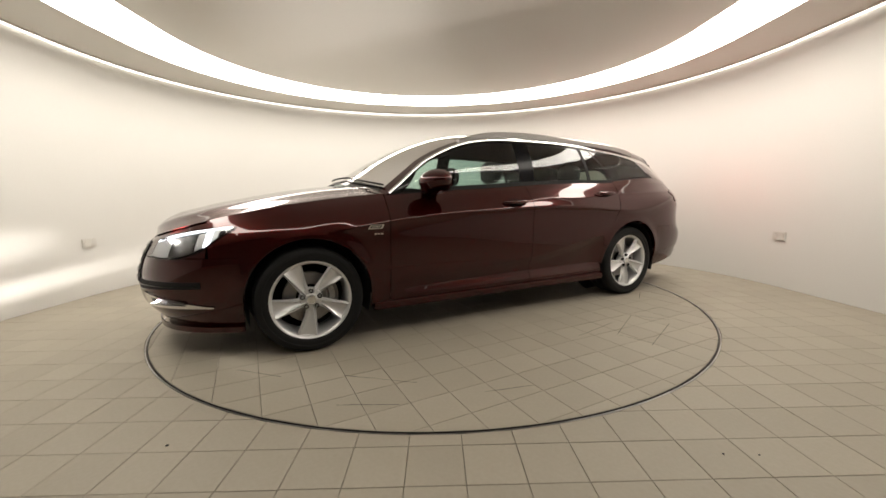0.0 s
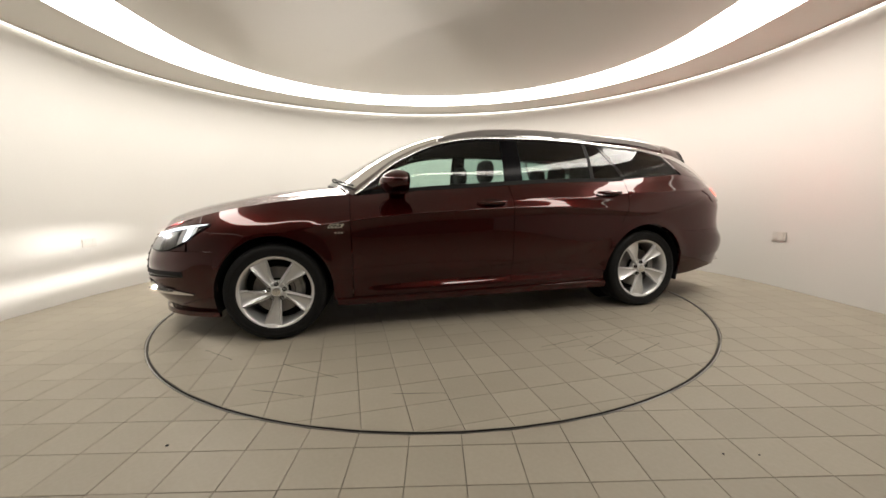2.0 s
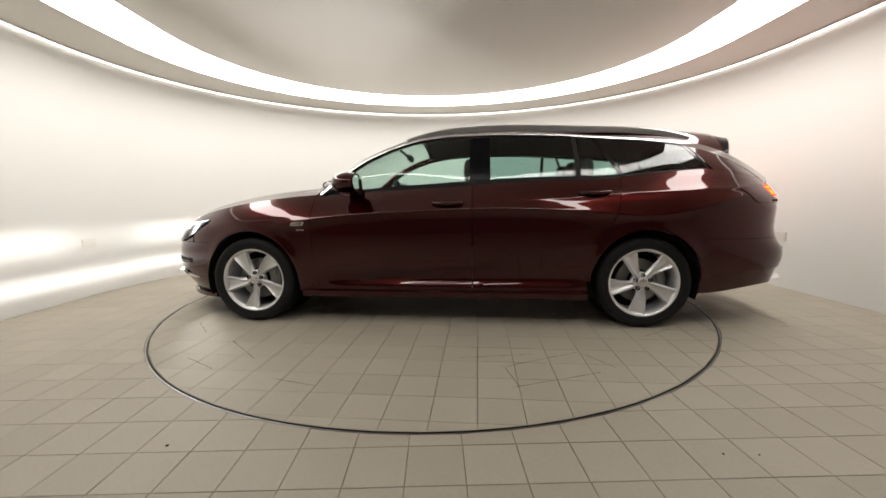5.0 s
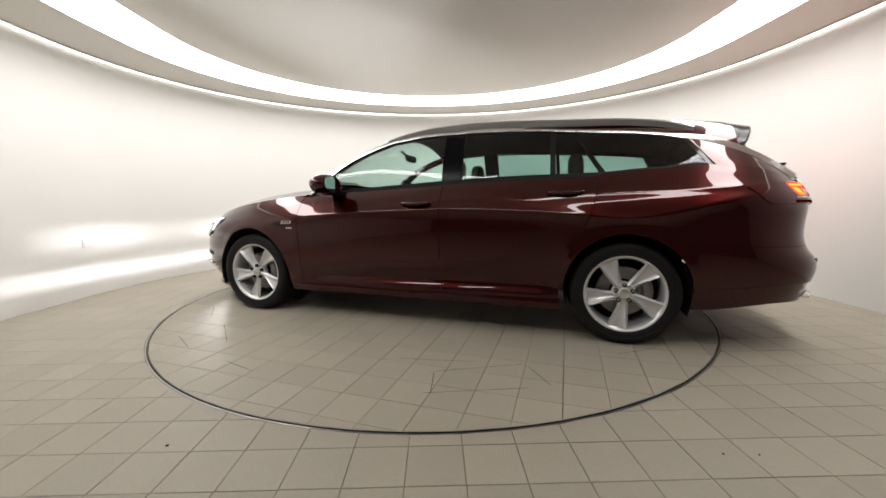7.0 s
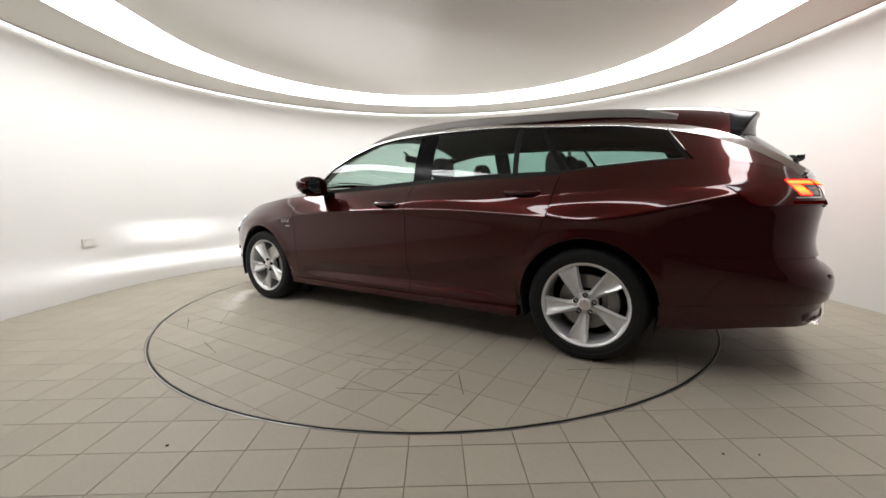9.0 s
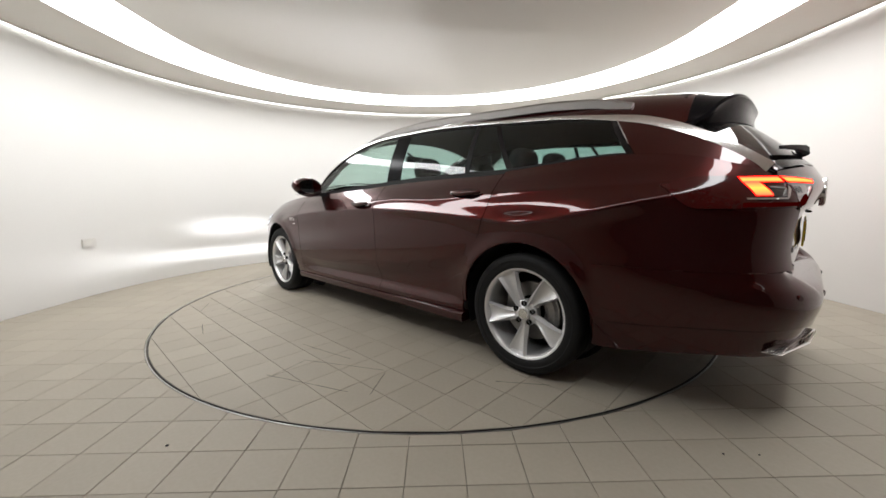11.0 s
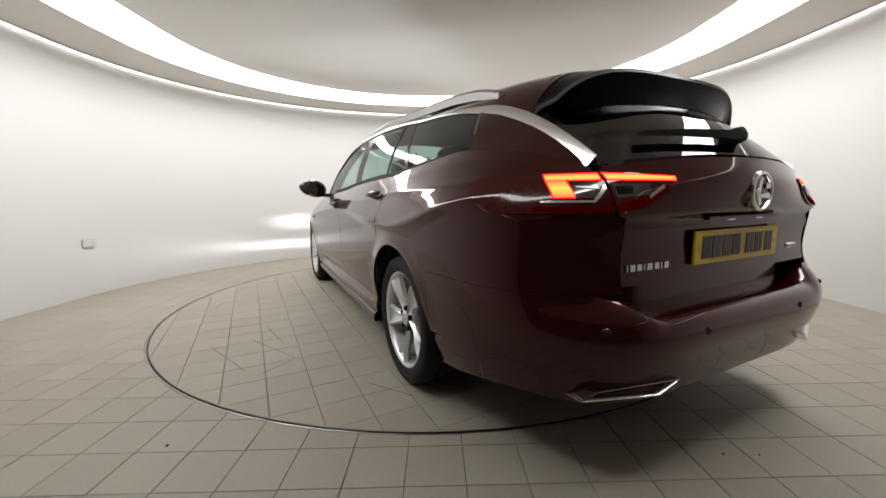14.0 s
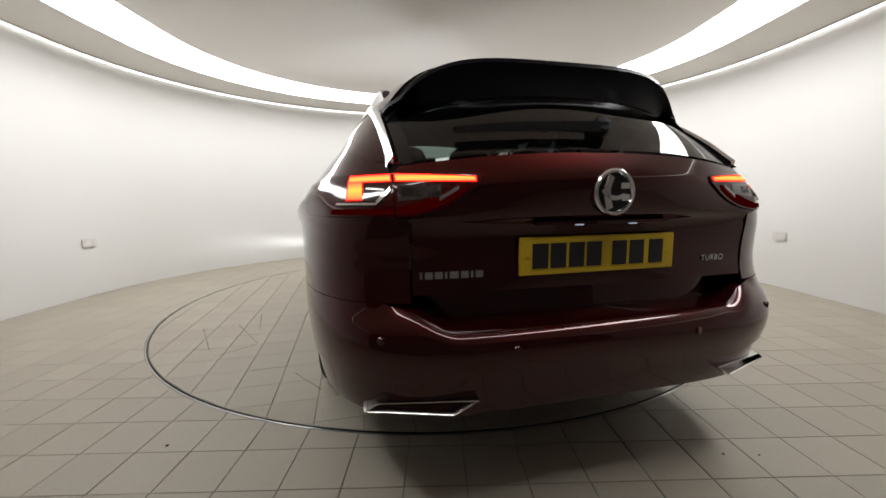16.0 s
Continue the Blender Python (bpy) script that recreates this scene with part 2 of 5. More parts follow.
# ---------- car materials ----------
M_PAINT = mat("burgundy_metallic_paint", (0.044, 0.0028, 0.0024), 0.24, metal=0.6, coat=0.9, spec=0.0, noise_scale=900, fine=2500, second=(0.026, 0.0016, 0.0013))
M_BLACK = mat("gloss_black_trim", (0.006, 0.006, 0.007), 0.14, coat=0.15, spec=0.3, noise_scale=30, amount=0.3)
M_SPOILER = mat("satin_black_trim", (0.005, 0.005, 0.006), 0.18, spec=0.08, noise_scale=30, amount=0.3)
M_RUBBER = mat("tyre_rubber", (0.010, 0.010, 0.010), 0.6, spec=0.2, noise_scale=14, fine=160, amount=0.35, bump=0.3)
M_MATT = mat("matt_black_plastic", (0.009, 0.009, 0.009), 0.6, spec=0.2, noise_scale=25, amount=0.3, bump=0.1)
M_CHROME = mat("satin_chrome", (0.78, 0.78, 0.77), 0.16, metal=1.0, noise_scale=40, amount=0.06)
M_RAIL = mat("anodised_rail", (0.50, 0.49, 0.48), 0.36, metal=1.0, noise_scale=40, amount=0.08)
M_ALLOY = mat("silver_alloy", (0.70, 0.70, 0.70), 0.34, metal=0.55, coat=0.3, noise_scale=30, amount=0.08)
M_BRAKE = mat("brake_steel", (0.32, 0.31, 0.30), 0.35, metal=0.9, noise_scale=60, amount=0.3)
M_CABIN = mat("cabin_cloth", (0.022, 0.021, 0.021), 0.85, noise_scale=30, fine=400, amount=0.4, bump=0.2)
M_HEADLINER = mat("headliner", (0.05, 0.048, 0.046), 0.9, noise_scale=20, fine=300, amount=0.2)
M_GLASS = glass_mat("tinted_side_glass", (0.68, 0.83, 0.78))
M_PRIVACY = glass_mat("privacy_glass", (0.46, 0.62, 0.585))
M_SCREEN = glass_mat("windscreen_glass", (0.74, 0.86, 0.82))
M_REAR_GLASS = glass_mat("rear_privacy_glass", (0.20, 0.24, 0.23))
M_LENS = glass_mat("clear_lens", (0.92, 0.94, 0.95))
M_RED_LENS = mat("red_lamp_lens", (0.042, 0.002, 0.002), 0.10, coat=0.3, spec=0.3, noise_scale=60, amount=0.25)
M_SMOKE = mat("smoked_lens", (0.035, 0.03, 0.03), 0.08, coat=1.0, noise_scale=40, amount=0.2)
M_TAIL = glow("tail_light_glow", (1.0, 0.0090, 0.0005), 48.0)
_nt = M_TAIL.node_tree
_tc, _sep, _ramp = _nt.nodes.new("ShaderNodeTexCoord"), _nt.nodes.new("ShaderNodeSeparateXYZ"), _nt.nodes.new("ShaderNodeValToRGB")
_nt.links.new(_tc.outputs["Generated"], _sep.inputs[0])
_nt.links.new(_sep.outputs["Z"], _ramp.inputs[0])
_ramp.color_ramp.elements[0].color, _ramp.color_ramp.elements[1].color = (1, 0.0022, 0.0002, 1), (1, 0.0022, 0.0002, 1)
for _k, _g in ((0.25, 0.0100), (0.55, 0.0165), (0.8, 0.0085)):
    _ramp.color_ramp.elements.new(_k).color = (1, _g, 0.0006, 1)
_nt.links.new(_ramp.outputs[0], [n for n in _nt.nodes if n.type == "EMISSION"][0].inputs[0])
M_TAIL_RED = glow("tail_light_red_rim", (1.0, 0.010, 0.006), 2.2)
# the lower reflectors are no lamps: their red is put in as faint emission
M_REFLECTOR_GLOW = glow("red_reflector_glow", (1.0, 0.012, 0.008), 0.030)
M_DRL = glow("daylight_led", (0.86, 0.93, 1.0), 3.5)
M_BEAM = glow("headlamp_source", (1.0, 0.97, 0.93), 110000.0)
M_PLATE = mat("yellow_plate", (0.62, 0.44, 0.015), 0.35, noise_scale=25, amount=0.12)
M_INK = mat("black_ink", (0.012, 0.012, 0.014), 0.4, noise_scale=30, amount=0.2)
M_MIRROR = mat("mirror_glass", (0.7, 0.74, 0.74), 0.02, metal=1.0)

# ---------- the car: an estate, x forward, y to its left, z up ----------
HUB_X, HUB_Z, ARCH = 1.4145, 0.329, 0.364
AXLE_Z, RIM = 0.319, 0.93     # wheel centre; share of a full-size rim
OFF = Vector((-0.128, 0.052, 0))          # from the turntable's axis to the middle of the wheelbase
car = tagged(new("car"), "burgundy metallic estate car with silver alloy wheels on the turntable", "car")


def cpart(name, bm, material, parent=None, label="", smooth=True):
    ob = part(name, bm, material, parent or car, label, smooth)
    if parent is None:
        ob.location = OFF
    return ob


z_belt = curve((2.45, 0.60), (2.25, 0.700), (2.05, 0.768), (1.76, 0.842), (1.33, 0.912), (0.95, 0.948), (0.87, 0.952), (0.5, 0.978), (0.06, 1.0), (-0.35, 1.024),
               (-0.77, 1.040), (-1.25, 1.050), (-1.55, 1.075), (-1.85, 1.092), (-2.1, 1.065), (-2.3, 1.012), (-2.45, 0.99))
width = curve((0, 0.862), (0.12, 0.89), (0.3, 0.913), (0.5, 0.924), (0.68, 0.926), (0.77, 0.920), (0.80, 0.914), (0.86, 0.890), (0.94, 0.846), (1.0, 0.80))
nose_x = curve((0, 2.25), (0.2, 2.33), (0.5, 2.36), (0.8, 2.33), (1, 2.26))
tail_x = curve((0, -2.42), (0.12, -2.468), (0.26, -2.495), (0.36, -2.512), (0.43, -2.503), (0.50, -2.458), (0.58, -2.432), (0.69, -2.430), (0.80, -2.443), (0.87, -2.455), (1, -2.41))
cant_z = curve((0.89, 0.948), (0.77, 1.042), (0.63, 1.155), (0.46, 1.247), (0.25, 1.323), (0.04, 1.362), (-0.31, 1.378), (-0.81, 1.368), (-1.107, 1.345),
               (-1.665, 1.290), (-1.9, 1.243), (-2.06, 1.178), (-2.2, 1.098), (-2.34, 1.0))
cant_y = curve((0.89, 0.79), (0.46, 0.705), (0.04, 0.660), (-0.81, 0.645), (-1.665, 0.622), (-2.0, 0.612), (-2.34, 0.597))
roof_z = curve((1.15, 1.005), (0.99, 1.089), (0.735, 1.236), (0.48, 1.355), (0.227, 1.435), (0.0, 1.470), (-0.5, 1.486), (-1.2, 1.468), (-1.7, 1.432), (-2.0, 1.398), (-2.3, 1.355))
hood_z = curve((2.30, 0.715), (2.22, 0.79), (1.98, 0.882), (1.73, 0.935), (1.49, 0.978), (1.19, 1.015), (0.9, 1.03))
scallop_z = curve((0.9, 0.40), (0.3, 0.41), (-0.3, 0.46), (-0.8, 0.55), (-1.1, 0.60))


crease_low = curve((1.35, 0.71), (0.92, 0.778), (0.5, 0.816), (0.06, 0.834), (-0.35, 0.843), (-0.9, 0.823), (-1.19, 0.800), (-1.40, 0.787), (-1.6, 0.808), (-1.75, 0.841), (-1.93, 0.888), (-2.1, 0.925))
crease_high = curve((0.4, 0.842), (0.06, 0.862), (-0.35, 0.906), (-0.89, 0.911), (-1.09, 0.926), (-1.27, 0.938), (-1.6, 0.949), (-1.96, 0.960), (-2.2, 0.968))


TAIL_N = 5.0                               # how square the tail is in plan


def sm(t):
    t = min(1, max(0, t))
    return t * t * (3 - 2 * t)


def ridge(d, above, below):
    """A pressed edge: falls off to both sides, with a rounded top a few millimetres wide."""
    return math.exp(-(math.hypot(d, 0.0055) - 0.0055) / (above if d > 0 else below))


def rows_along(x, z0, z1, n):
    """Heights of the rows of a flank panel, laid so that one row runs along each pressed edge."""
    h = z1 - z0
    b1 = min(max(scallop_z(x), z0 + 0.12 * h), z0 + 0.5 * h)
    b2 = min(max(crease_low(x), b1 + 0.1 * h), z0 + 0.86 * h)
    b3 = min(max(crease_high(x), b2 + 0.02 * h), z1 - 0.03 * h)
    marks, out = (z0, b1, b2, b3, z1), []
    share = (int(n * 0.26), int(n * 0.36), int(n * 0.20))
    for k, m in enumerate((*share, n - 1 - sum(share))):
        out += [marks[k] + (marks[k + 1] - marks[k]) * (0.5 - 0.5 * math.cos(math.pi * i / m)) for i in range(m)]
    return out + [z1]


def level(x, z):
    return (z - 0.2) / (z_belt(x) - 0.2)


def body_width(x, v, z=None):
    """Half width with its shaping: scallop along the doors, flared arches."""
    w = width(min(1, max(0, v)))
    z = 0.2 + v * (z_belt(x) - 0.2) if z is None else z
    if -1.2 < x < 1.0:
        d = scallop_z(x) - z
        w -= 0.028 * min(1, max(0, d / 0.075)) * sm((z - 0.27) / 0.07) * sm((x + 1.12) / 0.25) * sm((0.98 - x) / 0.3)
        w += 0.012 * sm((0.345 - z) / 0.06) * sm((x + 1.12) / 0.1) * sm((0.98 - x) / 0.9)
    w *= 1 - 0.037 * sm((-x - 1.1) / 0.9) * sm((v - 0.74) / 0.2)
    if -2.3 < x < 1.35:
        w += 0.019 * ridge(z - crease_low(x), 0.042, 0.036) * sm((1.35 - x) / 0.3) * sm((x + 2.3) / 0.3)
        w += 0.009 * ridge(z - crease_high(x), 0.030, 0.020) * sm((0.3 - x) / 0.5) * sm((x + 2.15) / 0.15)
    for hx in (HUB_X, -HUB_X):
        r = math.hypot(x - hx, z - HUB_Z)
        w += 0.010 * math.exp(-((r - ARCH) / 0.045) ** 2) * sm((z - 0.34) / 0.15)
    return w


def side(x, z, s=1, out=0.0):
    """The body's flank at x and height z; s is 1 for the left, -1 for the right."""
    v = level(x, z)
    vv = min(1, max(0, v))
    f = 1.0
    if x > 0.9:
        f = max(0, 1 - ((x - 0.9) / (nose_x(vv) - 0.9)) ** 3) ** (1 / 3)
    elif x < -0.9:
        f = max(0, 1 - ((-0.9 - x) / (-0.9 - tail_x(vv))) ** TAIL_N) ** (1 / TAIL_N)
    return Vector((x, s * (body_width(x, v, z) * f + out), z))


def end(t, z, front, out=0.0):
    """Wraps round the nose or tail: t from -1 (right flank) over 0 (middle) to 1 (left flank)."""
    u = abs(t)
    a = math.pi / 2 * (u * u / (u * u + (1 - u) ** 2))
    p = 2 / 3 if front else 2 / TAIL_N
    c, sn = max(0, math.cos(a)) ** p, max(0, math.sin(a)) ** p
    x = 1.0
    for _ in range(3):
        v = min(1, max(0, level(max(-2.5, min(2.4, x)), z)))
        x = 0.9 + (nose_x(v) + out - 0.9) * c if front else -0.9 + (tail_x(v) - out + 0.9) * c
    return Vector((x, math.copysign((body_width(x, v, z) + out) * sn, t), z))


def end_at(front, z, x=None, y=None):
    """The parameter t on the left half at which the wrap reaches x or y."""
    lo, hi = 0.0, 1.0
    for _ in range(26):
        m = (lo + hi) / 2
        p = end(m, z, front)
        far = (abs(p.x) > abs(x)) if x is not None else (p.y < y)
        lo, hi = (m, hi) if far else (lo, m)
    return lo


def arch_z(x, base):
    for hx in (HUB_X, -HUB_X):
        d = abs(x - hx)
        if d < ARCH:
            return max(base, HUB_Z + math.sqrt(ARCH * ARCH - d * d))
    return base


def arch_xs(hx, n=30):
    return [hx + ARCH * 0.9999 * math.cos(a) for a in lin(0, math.pi, n)]


def panel(name, xs, low, high, s, material=None, rows=44, edge=None, label=""):
    """A body panel between two curves over x; edge(x, w) may shift x with the height share w."""
    def fn(i, w):
        x = xs[i]
        z = rows_along(x, low(x), high(x), rows)[w]
        if edge:
            x = edge(x, z)
            z = rows_along(x, low(x), high(x), rows)[w]
        return side(x, z, s)
    bm = grid(fn, range(len(xs)), range(rows), flip=s < 0)
    bm.normal_update()
    if sum(f.normal.y for f in bm.faces) * s < 0:
        bmesh.ops.reverse_faces(bm, faces=bm.faces)
    thicken(bm, 0.012)
    return cpart(name, bm, material or M_PAINT, None, label)


GAP = 0.0022


def build_flank(s):
    low_sill = lambda x: 0.255
    fx = sorted(lin(0.925 + GAP, HUB_X - ARCH - 0.001, 4) + arch_xs(HUB_X) + [HUB_X + ARCH + 0.0005] + lin(HUB_X + ARCH + 0.01, 1.93, 8))
    panel("front_wing", fx, lambda x: arch_z(x, 0.24 if x < HUB_X else 0.600 if x > HUB_X + ARCH else 0.2), z_belt, s)
    # front door
    panel("front_door", lin(-0.235 + GAP, 0.925 - GAP, 40), low_sill, lambda x: z_belt(x) - 0.012, s, rows=62)
    # rear door, its back edge following the wheel arch
    back = curve((0.2, -1.03), (0.45, -1.035), (0.577, -1.08), (0.70, -1.15), (0.823, -1.205), (0.985, -1.235), (1.06, -1.25))
    def shear(x, z):
        w = (x + 0.235) / (-1.25 + 0.235)
        return -0.235 - GAP + w * (back(z) + 0.235 + GAP)
    panel("rear_door", lin(-1.25, -0.235, 38), low_sill, lambda x: z_belt(x) - 0.012, s, rows=62, edge=shear)
    # rear wing: a fan between the arch and the door's edge, then the part behind the wheel
    bm = bmesh.new()
    def fan(u, w):
        a = (1 - u) * 0 + u * math.pi / 2
        ax, az = -HUB_X + ARCH * math.cos(a), HUB_Z + ARCH * math.sin(a)
        if u < 0.8:
            bz = HUB_Z + (1.045 - HUB_Z) * u / 0.8
            bx = back(bz) - 2 * GAP
        else:
            bx = back(1.045) - 2 * GAP + (-HUB_X - back(1.045) + 2 * GAP) * (u - 0.8) / 0.2
            bz = z_belt(bx)
        x = ax + (bx - ax) * w
        return side(x, az + (bz - az) * w, s)
    grid(fan, lin(0, 1, 81), lin(0, 1, 80), bm=bm)
    xs = [-HUB_X - ARCH * 0.9999 * math.sin(a) for a in lin(0, math.pi / 2, 22)]
    def hind(x, w):
        z0 = arch_z(x, 0.2) if x > -HUB_X - ARCH else 0.626
        return side(x, z0 + (z_belt(x) - z0) * w, s)
    grid(hind, xs, lin(0, 1, 80), bm=bm)
    grid(hind, [-HUB_X - ARCH - 0.0001] + lin(xs[-1] - 0.02, -1.95, 7), lin(0, 1, 80), bm=bm)
    # rear corner between wing and tailgate
    def corner(t, w):
        x = -1.95 - 0.4 * min(1, t)
        for _ in range(2):
            z = 0.626 + w * (max(0.986, z_belt(x)) - 0.626)
            t0, t1 = end_at(False, z, x=-1.95), end_at(False, z, y=0.572 + 0.042 * sm((z - 0.848) / 0.012))
            x = end(t0 + (t1 - t0) * min(1, t), z, False).x
        p = end((t0 + (t1 - t0) * min(1, t)) * s, z, False)
        return p + Vector((0.07, -s * 0.004, 0)) if t > 1 else p
    grid(corner, lin(0, 1, 28) + [1.01], lin(0, 1, 80), bm=bm)
    bmesh.ops.remove_doubles(bm, verts=bm.verts, dist=0.0004)
    bm.normal_update()
    bmesh.ops.recalc_face_normals(bm, faces=bm.faces)
    if sum(f.normal.y for f in bm.faces) * s < 0:
        bmesh.ops.reverse_faces(bm, faces=bm.faces)
    thicken(bm, 0.012)
    cpart("rear_wing", bm, M_PAINT)
    # sill blade
    pts = [side(x, 0.235, s, 0.006 + 0.02 * sm((-x - 0.2) / 0.9)) - Vector((0, s * 0.03, 0)) for x in lin(1.03, -1.035, 24)]
    sec = [(-0.04, -0.03), (0.03, -0.035), (0.038, -0.012), (0.034, 0.012), (0.018, 0.022), (-0.04, 0.022)]
    bm = sweep(bmesh.new(), pts, sec if s > 0 else [(-a, b) for a, b in sec])
    cpart("sill", bm, M_PAINT)
    # wheel arch liners
    for hx in (HUB_X, -HUB_X):
        bm = bmesh.new()
        ang = lin(-0.35, math.pi + 0.35, 26)
        grid(lambda a, d: Vector((hx + (ARCH - 0.004) * math.cos(a), s * (0.885 - d * 0.36), HUB_Z + (ARCH - 0.004) * math.sin(a))), ang, lin(0, 1, 3), bm=bm)
        grid(lambda a, d: Vector((hx + (ARCH - 0.004) * d * math.cos(a), s * 0.53, HUB_Z + (ARCH - 0.004) * d * math.sin(a))), lin(0, 2 * math.pi, 33), lin(0.02, 1, 3), bm=bm)
        cpart("arch_liner", bm, M_MATT)


def glass_pt(x, w, s, out=0.0, inset=0.012):
    """The greenhouse flank: w from the belt (0) to the cant rail (1)."""
    b = side(x, z_belt(x), s)
    ye, ze = cant_y(x), cant_z(x)
    y = abs(b.y) - inset + (ye - abs(b.y) + inset) * w + 0.020 * math.sin(math.pi * w) * min(1, max(0, (ze - b.z) / 0.25)) * sm((x + 2.05) / 0.3) + out
    return Vector((x, s * y, b.z + (ze - b.z) * w))


def glass_patch(name, x_a, x_b, w0, w1, s, material, out=0.0, nu=14, nv=8, parent=None, thick=0.004, label=""):
    """Part of the greenhouse flank between slanted lines x_a = (at belt, at rail) and x_b."""
    def fn(u, w):
        ww = w0 + (w1 - w0) * w
        xa, xb = x_a[0] + (x_a[1] - x_a[0]) * ww, x_b[0] + (x_b[1] - x_b[0]) * ww
        return glass_pt(xa + (xb - xa) * u, ww, s, out)
    bm = grid(fn, lin(0, 1, nu), lin(0, 1, nv))
    bm.normal_update()
    if sum(f.normal.y for f in bm.faces) * s < 0:
        bmesh.ops.reverse_faces(bm, faces=bm.faces)
    thicken(bm, thick) if thick > 0 else None
    return cpart(name, bm, material, parent, label)


def build_greenhouse(s):
    g = []
    g.append(glass_patch("front_side_window", (-0.215, -0.215), (0.80, 0.64), 0.05, 0.93, s, M_GLASS, nu=24, thick=0))
    g.append(glass_patch("rear_side_window", (-0.955, -0.945), (-0.365, -0.36), 0.05, 0.93, s, M_PRIVACY, thick=0))
    g.append(glass_patch("small_side_window", (-1.255, -1.075), (-0.99, -0.975), 0.05, 0.93, s, M_PRIVACY, nu=8, thick=0))
    g.append(glass_patch("quarter_window", (-1.845, -1.715), (-1.295, -1.10), 0.07, 0.93, s, M_PRIVACY, thick=0))
    for o in g:
        o.visible_shadow = False
    # black pillars and seals between the panes
    glass_patch("middle_pillar", (-0.365, -0.36), (-0.215, -0.215), 0.0, 0.97, s, M_SPOILER, 0.001)
    glass_patch("window_divider", (-0.99, -0.975), (-0.955, -0.945), 0.0, 0.97, s, M_MATT, 0.003, nu=4)
    glass_patch("rear_pillar", (-1.295, -1.10), (-1.255, -1.075), 0.0, 0.97, s, M_BLACK, 0.003, nu=5)
    glass_patch("front_pillar_trim", (0.80, 0.64), (0.885, 0.80), 0.0, 0.97, s, M_BLACK, 0.001, nu=6)
    glass_patch("belt_seal", (-1.845, -1.845), (0.86, 0.86), -0.04, 0.055, s, M_MATT, 0.003, nu=60, nv=3)
    glass_patch("window_top_seal", (-1.73, -1.71), (0.78, 0.78), 0.925, 0.985, s, M_BLACK, 0.002, nu=60, nv=3)
    # painted pillar behind the last pane
    glass_patch("quarter_seal", (-1.88, -1.75), (-1.845, -1.715), 0.0, 0.97, s, M_BLACK, 0.003, nu=4)
    def fn(u, w):
        xa = -1.88 + 0.13 * w
        return glass_pt(xa + (-2.335 - xa) * u, w, s, 0.0005, 0.0)
    bm = grid(fn, lin(0, 1, 22), lin(0.0, 1, 12))
    bm.normal_update()
    if sum(f.normal.y for f in bm.faces) * s < 0:
        bmesh.ops.reverse_faces(bm, faces=bm.faces)
    thicken(bm, 0.01)
    cpart("rear_pillar_panel", bm, M_PAINT)
    # chrome line from the mirror to the tail lamp
    def chrome(i0, i1):
        bm = bmesh.new()
        pts = [glass_pt(x, 1.0, s, 0.005) for x in lin(i0, i1, 60)]
        def sec(q):
            x = i0 + (i1 - i0) * q
            k = 0.010 + 0.016 * sm((-x - 1.45) / 0.6)
            return [(-0.007, -k), (0.007, -k), (0.009, 0), (0.007, k * 0.7), (-0.007, k * 0.7)]
        sweep(bm, pts, sec, up=Vector((0, -s * 0.35, 1)))
        return bm
    cpart("chrome_strip", chrome(0.885, -0.31), M_CHROME)
    cpart("chrome_strip", chrome(-0.314, -1.105), M_CHROME)
    cpart("chrome_strip", chrome(-1.109, -2.318), M_CHROME)
    pts = [glass_pt(-1.88 + 0.13 * w, w, s, 0.005) for w in lin(0.30, 0.95, 12)]
    cpart("quarter_chrome", sweep(bmesh.new(), pts, circle_section(0.0028, 6)), M_RAIL)
    # cant rail: the side of the roof above the chrome, and the rail on the roof
    rail = curve((0.26, 0.010), (0.12, 0.022), (-0.1, 0.034), (-0.9, 0.040), (-1.5, 0.034), (-1.70, 0.022), (-1.80, 0.004))
    pts = []
    for x in lin(0.26, -1.80, 46):
        y = cant_y(x) - 0.055
        p = roof_pt(x, y)
        pts.append((x, s * y, p.z + rail(x)))
    cpart("roof_rail", sweep(bmesh.new(), pts, [(-0.012, -0.034), (0.012, -0.034), (0.018, 0.000), (0.010, 0.011), (-0.010, 0.011), (-0.018, 0.000)]), M_RAIL)
    for x in (0.12, -0.75, -1.68):
        y = cant_y(x) - 0.055
        z = roof_pt(x, y).z
        bm = box(bmesh.new(), x - 0.03, x + 0.03, s * y - 0.009, s * y + 0.009, z - 0.006, z + rail(x), 0.003)
        cpart("rail_foot", bm, M_RAIL)


def roof_pt(x, y):
    ye, ze, zc = cant_y(x), cant_z(x), roof_z(x)
    return Vector((x, y, ze + (zc - ze) * (1 - min(1, abs(y) / ye) ** (2.3 + 3.4 * sm((-x - 0.7) / 1.2)))))


